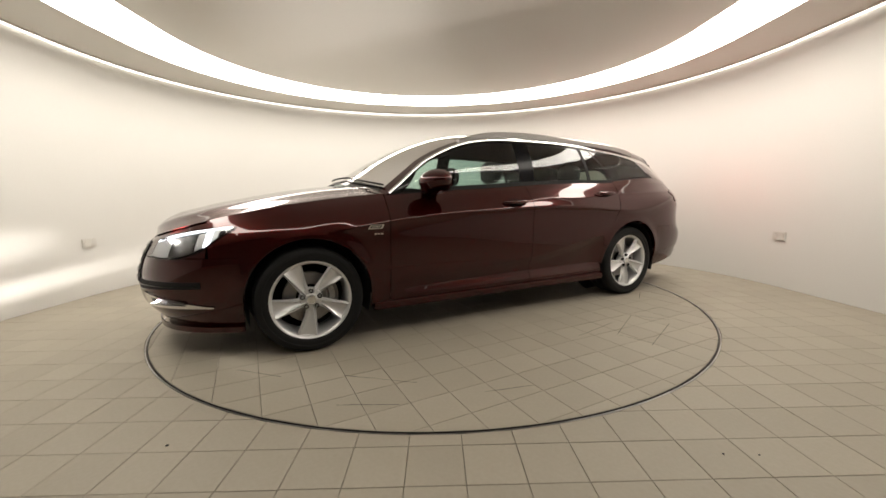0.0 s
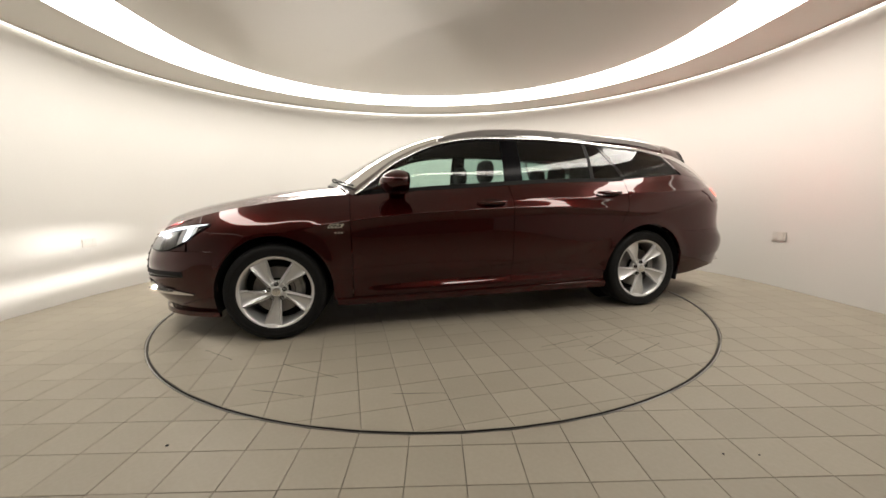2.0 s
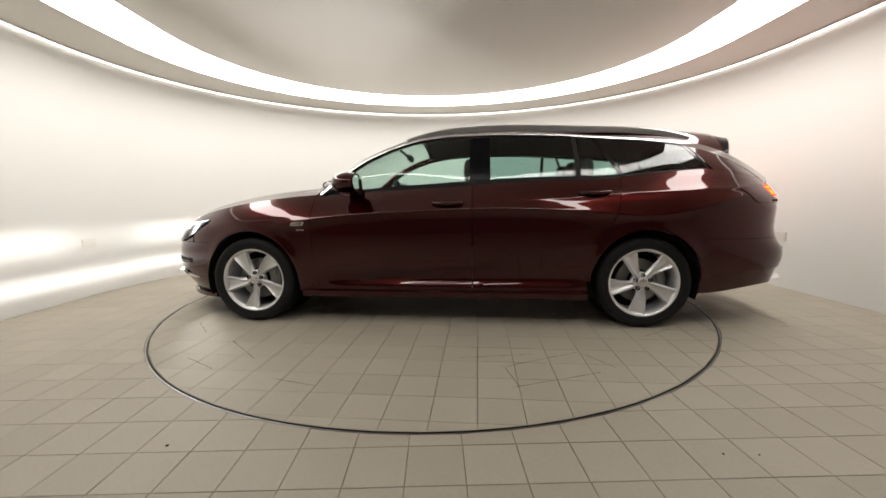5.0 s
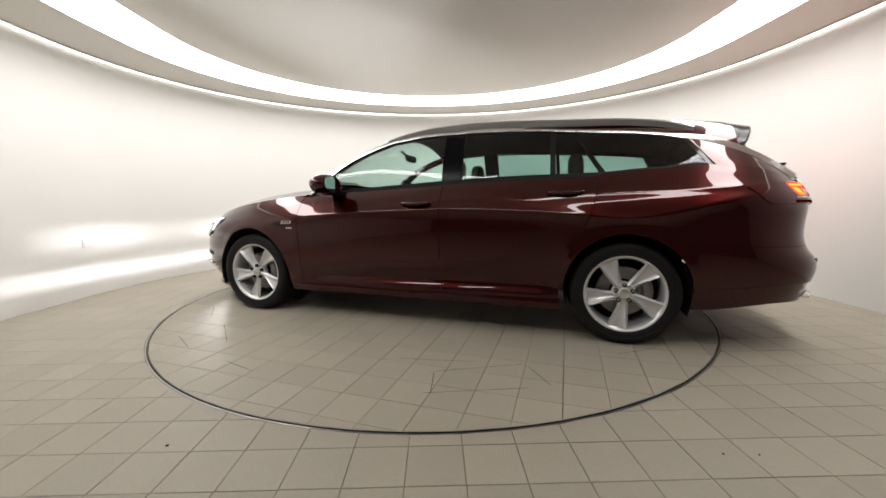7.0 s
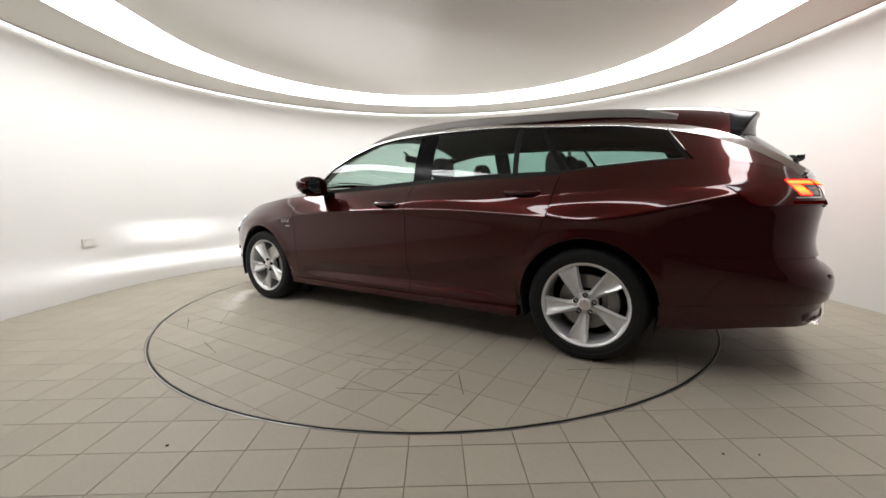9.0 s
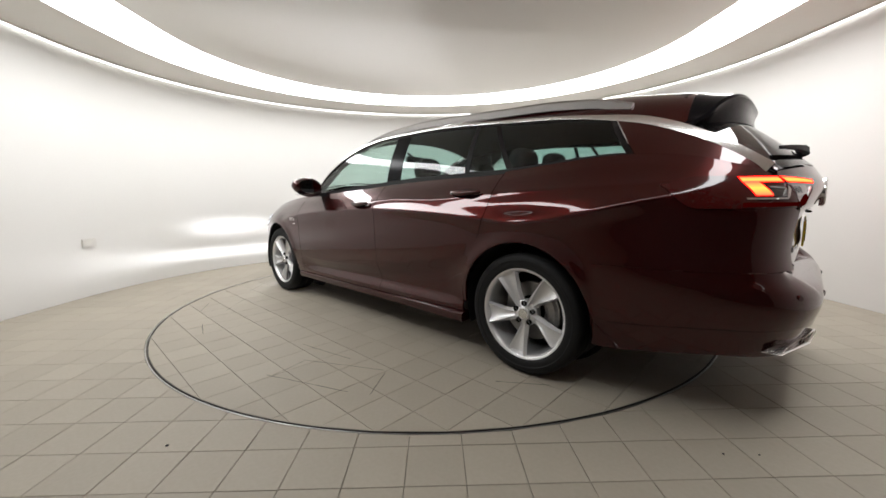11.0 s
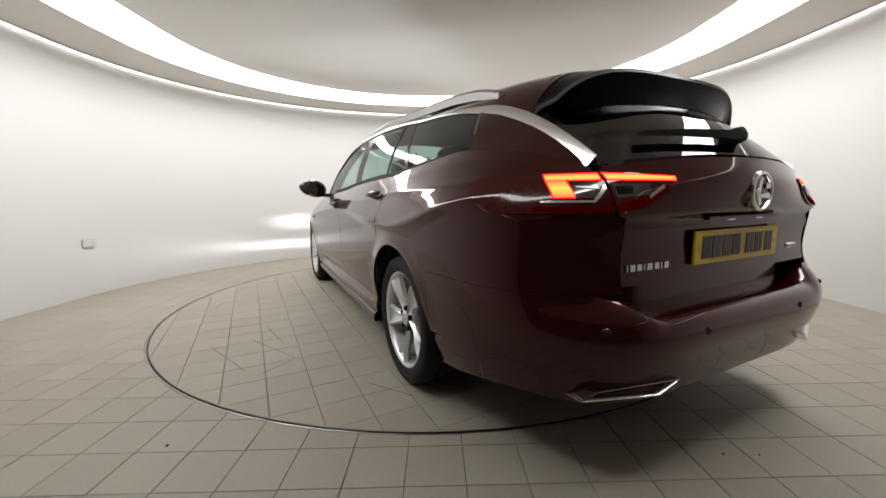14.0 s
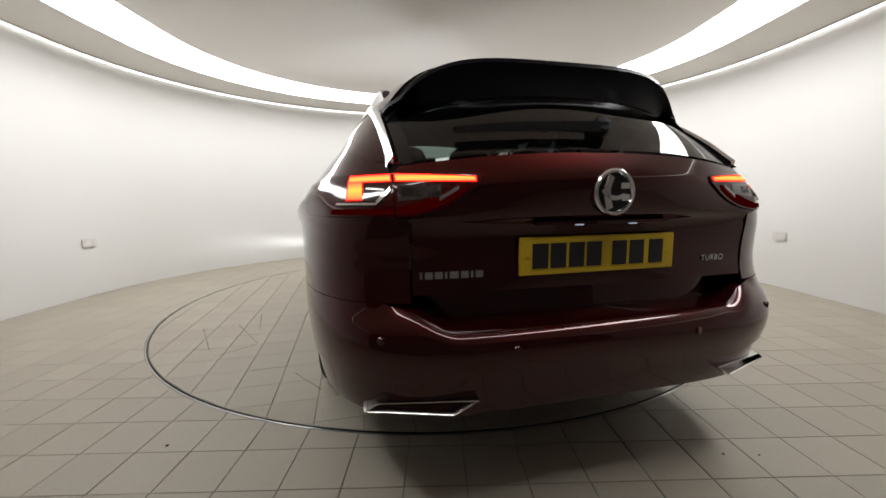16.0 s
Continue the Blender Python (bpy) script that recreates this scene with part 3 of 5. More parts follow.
def build_roof():
    bm = grid(lambda x, t: roof_pt(x, t * cant_y(x)), lin(0.24, -2.03, 44), [math.sin(a) for a in lin(-math.pi / 2, math.pi / 2, 37)])
    bm.normal_update()
    if sum(f.normal.z for f in bm.faces) < 0:
        bmesh.ops.reverse_faces(bm, faces=bm.faces)
    thicken(bm, 0.018)
    cpart("roof", bm, M_PAINT)
    bm = grid(lambda x, t: roof_pt(x, t * (cant_y(x) - 0.05)) - Vector((0, 0, 0.035)), lin(0.20, -1.95, 20), lin(-1, 1, 15))
    cpart("headliner", bm, M_HEADLINER)
    # windscreen with its curved lower edge, and the painted front pillars
    def scr(t, q):
        y = t
        x1 = 0.90 + 0.20 * (1 - (abs(t)) ** 2)
        x = 0.24 + (x1 - 0.24) * q
        return roof_pt(x, t * (cant_y(min(x, 0.95)) - 0.002))
    bm = grid(lambda t, q: scr(t * 0.90, q), lin(-1, 1, 25), lin(0, 1, 18))
    o = cpart("windscreen", bm, M_SCREEN)
    o.visible_shadow = False
    for s in (1, -1):
        bm = grid(lambda t, q: scr(t * s, q), lin(0.90, 1.0, 6), lin(0, 1, 24))
        bm.normal_update()
        if sum(f.normal.z for f in bm.faces) < 0:
            bmesh.ops.reverse_faces(bm, faces=bm.faces)
        thicken(bm, 0.03)
        cpart("front_pillar", bm, M_PAINT)
    bm = grid(lambda t, q: scr(t * 0.90, 0.93 + q * 0.07) + Vector((0, 0, 0.002)), lin(-1, 1, 25), lin(0, 1, 3))
    cpart("windscreen_band", bm, M_BLACK)
    for y0 in (0.35, -0.20):
        pts = [scr((y0 + d) / 0.8, 0.94 - 0.03 * d) + Vector((0.01, 0, 0.018)) for d in lin(0, 0.5 if y0 < 0 else 0.38, 10)]
        cpart("wiper_blade", sweep(bmesh.new(), pts, circle_section(0.007, 6)), M_MATT)
    # bonnet
    def hood(x, t):
        p = side(x, z_belt(x), 1)
        y = p.y * t
        zc = max(hood_z(x), z_belt(x) + 0.01)
        crease = 0.010 * math.exp(-((abs(t) - 0.72) / 0.10) ** 2)
        return Vector((x, y, p.z + (zc - p.z) * (1 - abs(t) ** 2.4) + crease))
    xs = lin(0.93, 2.05, 30) + lin(2.08, 2.255, 10)
    bm = grid(hood, xs, [math.sin(a) for a in lin(-math.pi / 2, math.pi / 2, 41)])
    bm.normal_update()
    if sum(f.normal.z for f in bm.faces) < 0:
        bmesh.ops.reverse_faces(bm, faces=bm.faces)
    thicken(bm, 0.012)
    cpart("bonnet", bm, M_PAINT)


gate_mid = curve((0.60, -2.414), (0.70, -2.421), (0.80, -2.415), (0.835, -2.424), (0.852, -2.446), (0.90, -2.470), (0.955, -2.482), (0.972, -2.478), (1.045, -2.432))
# the tailgate bows just enough to meet the corners flush
tail_bow = curve(*[(z, (end(end_at(False, z, y=0.59), z, False).x - gate_mid(z)) / 0.59 ** 2) for z in (0.63, 0.70, 0.76, 0.82, 0.88, 0.93, 0.98)])


def tailgate_x(y, z):
    return gate_mid(z) + tail_bow(min(0.99, z)) * y * y


def hatch_pt(y, q):
    """The upper tailgate: q from under the spoiler (0) to the waist (1), y share -1 to 1 between the D-pillars."""
    x = -2.02 - 0.315 * q
    ye, ze = cant_y(x) - 0.004, cant_z(x)
    k = 1 - abs(y) ** 2.2
    return Vector((x - k * (0.095 + 0.010 * q), y * ye, ze + k * (0.112 - 0.077 * q)))


def window_top(t):
    """Share down the tailgate at which the pane leaves the spoiler, along a nearly level line."""
    lo, hi = 0.0, 0.5
    goal = 1.246 - 0.034 * t * t
    for _ in range(24):
        m = (lo + hi) / 2
        lo, hi = (m, hi) if hatch_pt(t, m).z > goal else (lo, m)
    return lo


def build_tail():
    # lower tailgate: one pressing with the crease and the plate recess
    zs = [0.645, 0.65, 0.68, 0.72, 0.76, 0.80, 0.83, 0.845, 0.855, 0.865, 0.88, 0.90, 0.925, 0.945, 0.955, 0.965, 0.975, 0.99, 1.01, 1.03, 1.045]
    def fn(t, z):
        yw = 0.565 if z < 0.848 else 0.565 + 0.045 * sm((z - 0.848) / 0.012) - 0.02 * sm((z - 0.98) / 0.06)
        y = t * yw
        zz = z
        if z > 0.98:
            zz = 0.98 + (hatch_pt(t * 0.999, 1.0).z - 0.004 - 0.98) * (z - 0.98) / 0.065
            x1 = hatch_pt(t * 0.999, 1.0).x - 0.002
            k = (z - 0.98) / 0.065
            return Vector((tailgate_x(y, 0.98) * (1 - k) + x1 * k, y, zz))
        return Vector((tailgate_x(y, z), y, zz))
    bm = grid(fn, lin(-1, 1, 41), zs)
    bm.normal_update()
    if sum(f.normal.x for f in bm.faces) > 0:
        bmesh.ops.reverse_faces(bm, faces=bm.faces)
    thicken(bm, 0.02)
    gate = cpart("tailgate", bm, M_PAINT)
    # rear window and black surround
    bm = grid(lambda t, q: hatch_pt(t * 0.93, q), lin(-1, 1, 31), lin(0.02, 0.985, 14))
    o = cpart("rear_window", bm, M_REAR_GLASS)
    for s in (1, -1):
        bm = grid(lambda t, q: hatch_pt(t * s, q) + Vector((-0.002, 0, 0.001)), lin(0.925, 1.0, 5), lin(-0.05, 1.0, 14))
        cpart("rear_window_pillar", bm, M_BLACK)
    # spoiler
    def prof(t):
        y = t * 0.605
        k = 1 - abs(t) ** 2.3
        zc = cant_z(-1.98) + 0.012
        top = roof_pt(-2.0, t * cant_y(-2.0))
        e = sm((1 - abs(t)) / 0.10)
        back = -2.060 - 0.142 * (1 - abs(t) ** 3.0)
        zt = top.z - 0.040 * e
        foot = hatch_pt(t, window_top(t)) + Vector((-0.002, 0, 0.001))
        lip = Vector((back + 0.010, y, zt - 0.022 * e - 0.002))
        mid = lip.lerp(foot, 0.5) + Vector((0.004 * e, 0, 0))
        mid.y = foot.y = y
        return [Vector((-1.90, y, roof_pt(-1.90, t * cant_y(-1.90)).z + 0.002)), Vector((-2.0, y, top.z + 0.003)), Vector((back + 0.05, y, zt + 0.014 * e)),
                Vector((back + 0.006, y, zt + 0.006)), Vector((back, y, zt - 0.008)), lip, mid, foot,
                Vector((foot.x + 0.035, y, foot.z - 0.004)), Vector((-1.95, y, hatch_pt(t, 0.0).z - 0.02))]
    ts = [math.sin(a) for a in lin(-math.pi / 2 * 0.985, math.pi / 2 * 0.985, 45)]
    bm = bmesh.new()
    rows = [[bm.verts.new(p) for p in prof(t)] for t in ts]
    n = len(rows[0])
    for a, b in zip(rows, rows[1:]):
        for i in range(n):
            bm.faces.new((a[i], a[(i + 1) % n], b[(i + 1) % n], b[i]))
    bm.faces.new(rows[0])
    bm.faces.new(rows[-1][::-1])
    bmesh.ops.recalc_face_normals(bm, faces=bm.faces)
    sp = cpart("spoiler", bm, M_SPOILER, None, "gloss black roof spoiler")
    for q in (1, -1):
        bm = grid(lambda u, w: hatch_pt(q * (1.0 - 0.10 * (1 - u) * w), 0.02 + 0.26 * u) + Vector((-0.022 * w * (1 - u), 0, 0.004 + 0.012 * w * (1 - u))), lin(0, 1, 10), lin(0, 1, 5))
        thicken(bm, 0.006)
        cpart("spoiler_fin", bm, M_SPOILER, sp)
    bm = box(bmesh.new(), -2.168, -2.158, -0.10, 0.10, 1.318, 1.328, 0.003)
    cpart("brake_light", bm, M_RED_LENS, sp)
    # rear wiper
    w = cpart("rear_wiper", sweep(bmesh.new(), [hatch_pt(y / 0.6, 0.80 - 0.06 * (y / 0.45) ** 2) + Vector((-0.03, 0, 0.012)) for y in lin(-0.02, 0.43, 14)],
                                  lambda q: [(-0.012, -0.014 + 0.008 * q), (0.012, -0.014 + 0.008 * q), (0.012, 0.016 - 0.008 * q), (-0.012, 0.016 - 0.008 * q)]), M_MATT)
    c = hatch_pt(0.0, 0.78)
    bm = bmesh.new()
    lathe(bm, [(0.002, -0.028), (0.022, -0.026), (0.028, -0.01), (0.030, 0.02)], 18)
    bmesh.ops.transform(bm, matrix=Matrix.Translation((c.x - 0.02, c.y - 0.01, c.z + 0.01)) @ Matrix.Rotation(radians(-70), 4, "Y") @ Matrix.Rotation(math.pi, 4, "X"), verts=bm.verts)
    cpart("pivot_cap", bm, M_MATT, w)

    # rear bumper: wraps the tail, with a dipped loading edge
    tm = end_at(False, 0.5, x=-HUB_X - ARCH - 0.001)
    def top_z(y):
        return 0.556 + 0.068 * sm((abs(y) - 0.45) / 0.15)
    def low_z(p):
        return 0.300 - 0.055 * sm((p.x + 2.30) / 0.5)
    def bmp(t, w):
        q = end(t, 0.5, False)
        z0, z1 = low_z(q), top_z(q.y)
        z = z0 + (z1 - z0) * w
        k = end_at(False, z, x=-HUB_X - ARCH - 0.001) / tm
        return end(max(-1, min(1, t * (1 + (k - 1) * sm(abs(t / tm))))), z, False)
    ws = [0, 0.06, 0.12, 0.2, 0.28, 0.33, 0.35, 0.37, 0.40, 0.5, 0.6, 0.7, 0.8, 0.84, 0.88, 0.92, 0.96, 0.98, 1.0]
    def lower(t, w):
        p = bmp(t * tm, w)
        # lower valance sits a little inboard of the crease
        roll = sm((0.66 - abs(p.y)) / 0.10)
        if w > 0.8 and roll > 0:
            a = (w - 0.8) / 0.2 * math.pi / 2
            full = bmp(t * tm, 0.8)
            z1 = bmp(t * tm, 1.0).z
            p.x += 0.045 * (1 - math.cos(a)) * roll
            p.z += (full.z + (z1 - full.z) * math.sin(a) - p.z) * roll
        if w < 0.35:
            d = 0.012
            n = Vector((p.x + 0.9, p.y * 0.6, 0)).normalized()
            p -= n * d
        return p
    bm = grid(lower, lin(-1, 1, 141), ws)
    rows_top = [bmp(t * tm, 1.0) for t in lin(-1, 1, 71)]
    bm.normal_update()
    if sum(f.normal.x for f in bm.faces) > 0:
        bmesh.ops.reverse_faces(bm, faces=bm.faces)
    thicken(bm, 0.012)
    bumper = cpart("rear_bumper", bm, M_PAINT)
    mid = [p for p in rows_top if abs(p.y) < 0.60]
    bm = bmesh.new()
    a = [bm.verts.new(p + Vector((0.040 * sm((0.66 - abs(p.y)) / 0.10), 0, -0.001))) for p in mid]
    a2 = [bm.verts.new(p + Vector((0.055, 0, 0.001))) for p in mid]
    b = [bm.verts.new((p.x + 0.11, p.y * 0.985, p.z + 0.004)) for p in mid]
    c = [bm.verts.new((p.x + 0.12, p.y * 0.98, 0.70)) for p in mid]
    for r0, r1 in ((a, a2), (a2, b), (b, c)):
        for i in range(len(mid) - 1):
            bm.faces.new((r0[i], r0[i + 1], r1[i + 1], r1[i]))
    bmesh.ops.recalc_face_normals(bm, faces=bm.faces)
    cpart("loading_edge", bm, M_PAINT, bumper)
    bm = grid(lambda t, w: Vector((-2.41 + 0.67 * w, t * 0.62, 0.302 - 0.06 * w)), lin(-1, 1, 13), lin(0, 1, 5))
    thicken(bm, 0.02)
    cpart("diffuser_panel", bm, M_MATT, bumper)
    for s in (1, -1):
        for y, z in ((0.66, 0.535), (0.30, 0.50)):
            t = end_at(False, z, y=y)
            p = end(t * s, z, False)
            nrm = (p - end(t * s, z, False, -0.05)).normalized()
            bm = bmesh.new()
            lathe(bm, [(0.001, 0.003), (0.010, 0.003), (0.0125, 0.0), (0.0125, -0.01)], 18)
            bmesh.ops.transform(bm, matrix=Matrix.Translation(p) @ nrm.to_track_quat("Z", "Y").to_matrix().to_4x4(), verts=bm.verts)
            cpart("parking_sensor", bm, M_PAINT, bumper)
        # exhaust trim: a chrome parallelogram with a dark mouth
        def rim(k, d):
            pts = []
            for (yy, zz) in ((0.712, 0.322), (0.672, 0.352), (0.400, 0.366), (0.470, 0.318)):
                cy, cz = 0.56, 0.345
                y, z = cy + (yy - cy) * k[0], cz + (zz - cz) * k[1]
                pts.append(Vector((-2.529 + 0.27 * y ** 2.2 + d, s * y, z)))
            return pts
        rings = [rim((1.0, 1.0), 0.10), rim((1.0, 1.0), 0.0), rim((0.985, 0.90), -0.008), rim((0.95, 0.68), 0.0), rim((0.94, 0.64), 0.04)]
        bm = bmesh.new()
        vs = [[bm.verts.new(p) for p in r] for r in rings]
        for r0, r1 in zip(vs, vs[1:]):
            for i in range(4):
                j = (i + 1) % 4
                bm.faces.new((r0[i], r0[j], r1[j], r1[i]))
        bmesh.ops.recalc_face_normals(bm, faces=bm.faces)
        bmesh.ops.bevel(bm, geom=[e for e in bm.edges], offset=0.003, segments=1, affect="EDGES")
        ex = cpart("exhaust_trim", bm, M_CHROME, bumper, "chrome exhaust trim with a black mouth")
        bm = bmesh.new()
        bm.faces.new([bm.verts.new(p) for p in rim((0.945, 0.66), 0.035)])
        cpart("mouth", bm, M_MATT, ex)

    # badges, plate, handle
    e = bmesh.new()
    lathe(e, [(0.066, -0.012), (0.066, 0.004), (0.062, 0.009), (0.056, 0.009), (0.053, 0.003)], 48)
    m = Matrix.Translation((-2.480, 0, 0.922)) @ Matrix.Rotation(radians(-90), 4, "Y") @ Matrix.Rotation(radians(90), 4, "Z")
    bmesh.ops.transform(e, matrix=m, verts=e.verts)
    badge = cpart("round_badge", e, M_CHROME, gate, "round chrome badge with a dark field")
    e = bmesh.new()
    lathe(e, [(0.001, 0.002), (0.054, 0.002)], 40)
    bmesh.ops.transform(e, matrix=m, verts=e.verts)
    cpart("badge_field", e, M_BLACK, badge)
    e = bmesh.new()
    sweep(e, [(0.040 * math.cos(a), 0.030 * math.sin(a) - 0.014, 0.005) for a in lin(0.2, 2.4, 12)], [(-0.008, -0.003), (0.008, -0.003), (0.006, 0.004), (-0.006, 0.004)])
    sweep(e, [(0.014 + 0.012 * math.sin(3.2 * k), 0.045 - 0.09 * k, 0.005) for k in lin(0, 1, 12)], [(-0.011, -0.003), (0.011, -0.003), (0.008, 0.004), (-0.008, 0.004)])
    box(e, -0.046, -0.020, 0.006, 0.024, 0.001, 0.008, 0.001)
    box(e, -0.046, -0.016, -0.026, -0.010, 0.001, 0.008, 0.001)
    bmesh.ops.transform(e, matrix=m, verts=e.verts)
    cpart("badge_motif", e, M_CHROME, badge)

    pb = box(bmesh.new(), -2.432, -2.424, -0.262, 0.262, 0.687, 0.797, 0.002)
    plate = cpart("number_plate", pb, M_PLATE, gate, "yellow number plate with black bars")
    xs = [0.222, 0.165, 0.105, 0.047, -0.040, -0.101, -0.170]
    for k, y in enumerate(xs):
        e = box(bmesh.new(), -2.4345, -2.4315, y - 0.050, y, 0.706, 0.779, 0.0008)
        cpart("bar", e, M_INK, plate)
    for y in (0.238, -0.238):
        e = bmesh.new()
        lathe(e, [(0.001, 0.003), (0.005, 0.0025), (0.006, 0)], 12)
        bmesh.ops.transform(e, matrix=Matrix.Translation((-2.4325, y, 0.744)) @ Matrix.Rotation(radians(-90), 4, "Y"), verts=e.verts)
        cpart("screw_cap", e, M_PLATE, plate)
    # lettering on the tailgate, the model name as plain chrome bars
    for i, (a, wdt) in enumerate(((0.545, 0.007), (0.531, 0.022), (0.503, 0.022), (0.475, 0.007), (0.461, 0.025), (0.429, 0.022), (0.401, 0.007), (0.387, 0.022))):
        y0 = a - wdt
        e = box(bmesh.new(), -0.003, 0.003, y0, a, 0.688, 0.708, 0.001)
        for v in e.verts:
            v.co.x += tailgate_x(v.co.y, v.co.z) - 0.003
        cpart("chrome_bar", e, M_CHROME, gate)
    txt = bpy.data.curves.new("lettering", "FONT")
    txt.body, txt.size, txt.extrude, txt.space_character = "TURBO", 0.027, 0.0015, 1.15
    tob = new("lettering", txt)
    bpy.context.view_layer.update()
    me = bpy.data.meshes.new_from_object(tob.evaluated_get(bpy.context.evaluated_depsgraph_get()))
    bpy.data.objects.remove(tob)
    e = bmesh.new()
    e.from_mesh(me)
    for v in e.verts:
        x, y, z = v.co
        yy = -0.392 - x
        zz = 0.698 + y
        v.co = (tailgate_x(yy, zz) - 0.003 - z, yy, zz)
    cpart("lettering", e, M_CHROME, gate, "small chrome lettering", smooth=False)
    # plate lamp and grip bar under the crease
    e = box(bmesh.new(), -2.448, -2.425, -0.22, 0.22, 0.832, 0.842, 0.003)
    grip = cpart("grip_bar", e, M_PAINT, gate)
    for y in (0.08, -0.10):
        e = box(bmesh.new(), -2.446, -2.434, y - 0.012, y + 0.012, 0.829, 0.8325, 0.001)
        cpart("plate_lamp", e, glow("plate_lamp_glow", (0.75, 0.8, 1.0), 0.5), grip)


def lamp_z(x):
    """Lower and upper edge of the tail lamp round the corner."""
    k = sm((-1.99 - x) / 0.14)
    return 0.955 - 0.093 * k, 0.960 + 0.024 * k


def build_tail_lamps(s):
    def outer(name, a, b, z0, z1, out, material, parent, n=14, m=5, thick=0.006, label="", lift=0.0, skew=0.0):
        """Patch on the corner of the body from parameter share a to b."""
        ta, tb = end_at(False, 0.93, x=-2.00), end_at(False, 0.93, y=0.606)
        def fn(u, w):
            t = ta + (tb - ta) * (a + (b - a) * u)
            q = end(t, 0.93, False)
            lo, hi = lamp_z(q.x)
            z = lo + (hi - lo) * (z0 + (z1 - z0) * w + lift * u)
            share = a + (b - a) * u + skew * (1 - w)
            t = ta + (end_at(False, z, y=0.606) - ta) * share
            p = end(t * s, z, False)
            d = Vector(((p.x + 0.9) * 0.7, p.y, 0)).normalized()
            return p + d * out
        bm = grid(fn, lin(0, 1, n), lin(0, 1, m))
        bm.normal_update()
        if sum(f.normal.y * s - f.normal.x for f in bm.faces) < 0:
            bmesh.ops.reverse_faces(bm, faces=bm.faces)
        thicken(bm, thick)
        return cpart(name, bm, material, parent, label)
    lamp = outer("tail_lamp", 0, 1, 0, 1, 0.006, M_RED_LENS, None, 26, 8, 0.02, "lit red tail lamp with an orange glowing bar")
    outer("red_glow", 0.552, 0.995, 0.785, 0.970, 0.0074, M_TAIL_RED, lamp)
    outer("red_glow", 0.552, 0.712, 0.37, 0.79, 0.0074, M_TAIL_RED, lamp, 6, 4, skew=0.04)
    outer("light_bar", 0.56, 0.985, 0.805, 0.950, 0.0085, M_TAIL, lamp)
    outer("light_hook", 0.56, 0.70, 0.39, 0.81, 0.0085, M_TAIL, lamp, 6, 4, skew=0.04)
    outer("red_reflector", 0.50, 1.0, 0.05, 0.17, 0.0072, M_REFLECTOR_GLOW, lamp)
    outer("clear_pocket", 0.74, 0.93, 0.36, 0.68, 0.0080, M_SMOKE, lamp)
    outer("chrome_blade", 0.76, 0.93, 0.62, 0.66, 0.0105, M_RAIL, lamp, 8, 3, 0.003, lift=-0.04)
    outer("chrome_blade", 0.52, 0.87, 0.265, 0.315, 0.011, M_CHROME, lamp, 14, 3, 0.004)
    outer("chrome_blade", 0.865, 0.985, 0.265, 0.36, 0.0112, M_CHROME, lamp, 8, 3, 0.004, lift=0.33)

    def inner(name, y0, y1, z0, z1, z2, z3, out, material, parent, n=14, m=4, thick=0.005, label="", bow=1.0):
        """Patch on the tailgate between y0 and y1, its lower edge from z0 to z2 and its upper edge from z1 to z3."""
        def fn(u, w):
            y = y0 + (y1 - y0) * u
            lo, hi = z0 + (z2 - z0) * u ** bow, z1 + (z3 - z1) * u
            z = lo + (hi - lo) * w
            return Vector((tailgate_x(y, z) - out, y * s, z))
        bm = grid(fn, lin(0, 1, n), lin(0, 1, m))
        bm.normal_update()
        if sum(f.normal.x for f in bm.faces) > 0:
            bmesh.ops.reverse_faces(bm, faces=bm.faces)
        thicken(bm, thick)
        return cpart(name, bm, material, parent, label)
    il = inner("inner_tail_lamp", 0.605, 0.380, 0.862, 0.984, 0.950, 0.972, 0.006, M_RED_LENS, None, 20, 6, label="red inner tail lamp on the tailgate", bow=2.2)
    inner("light_bar", 0.601, 0.395, 0.9605, 0.979, 0.957, 0.967, 0.0085, M_TAIL, il)
    inner("red_glow", 0.604, 0.391, 0.9580, 0.9815, 0.9545, 0.9695, 0.0074, M_TAIL_RED, il)
    inner("red_reflector", 0.604, 0.42, 0.868, 0.883, 0.930, 0.944, 0.0072, M_REFLECTOR_GLOW, il, bow=2.2)
    inner("smoked_band", 0.598, 0.485, 0.904, 0.948, 0.915, 0.948, 0.0076, M_SMOKE, il)
    inner("clear_pocket", 0.592, 0.54, 0.916, 0.940, 0.918, 0.940, 0.0082, M_LENS, il)
    inner("chrome_blade", 0.492, 0.440, 0.904, 0.914, 0.934, 0.944, 0.010, M_RAIL, il, 8, 3)


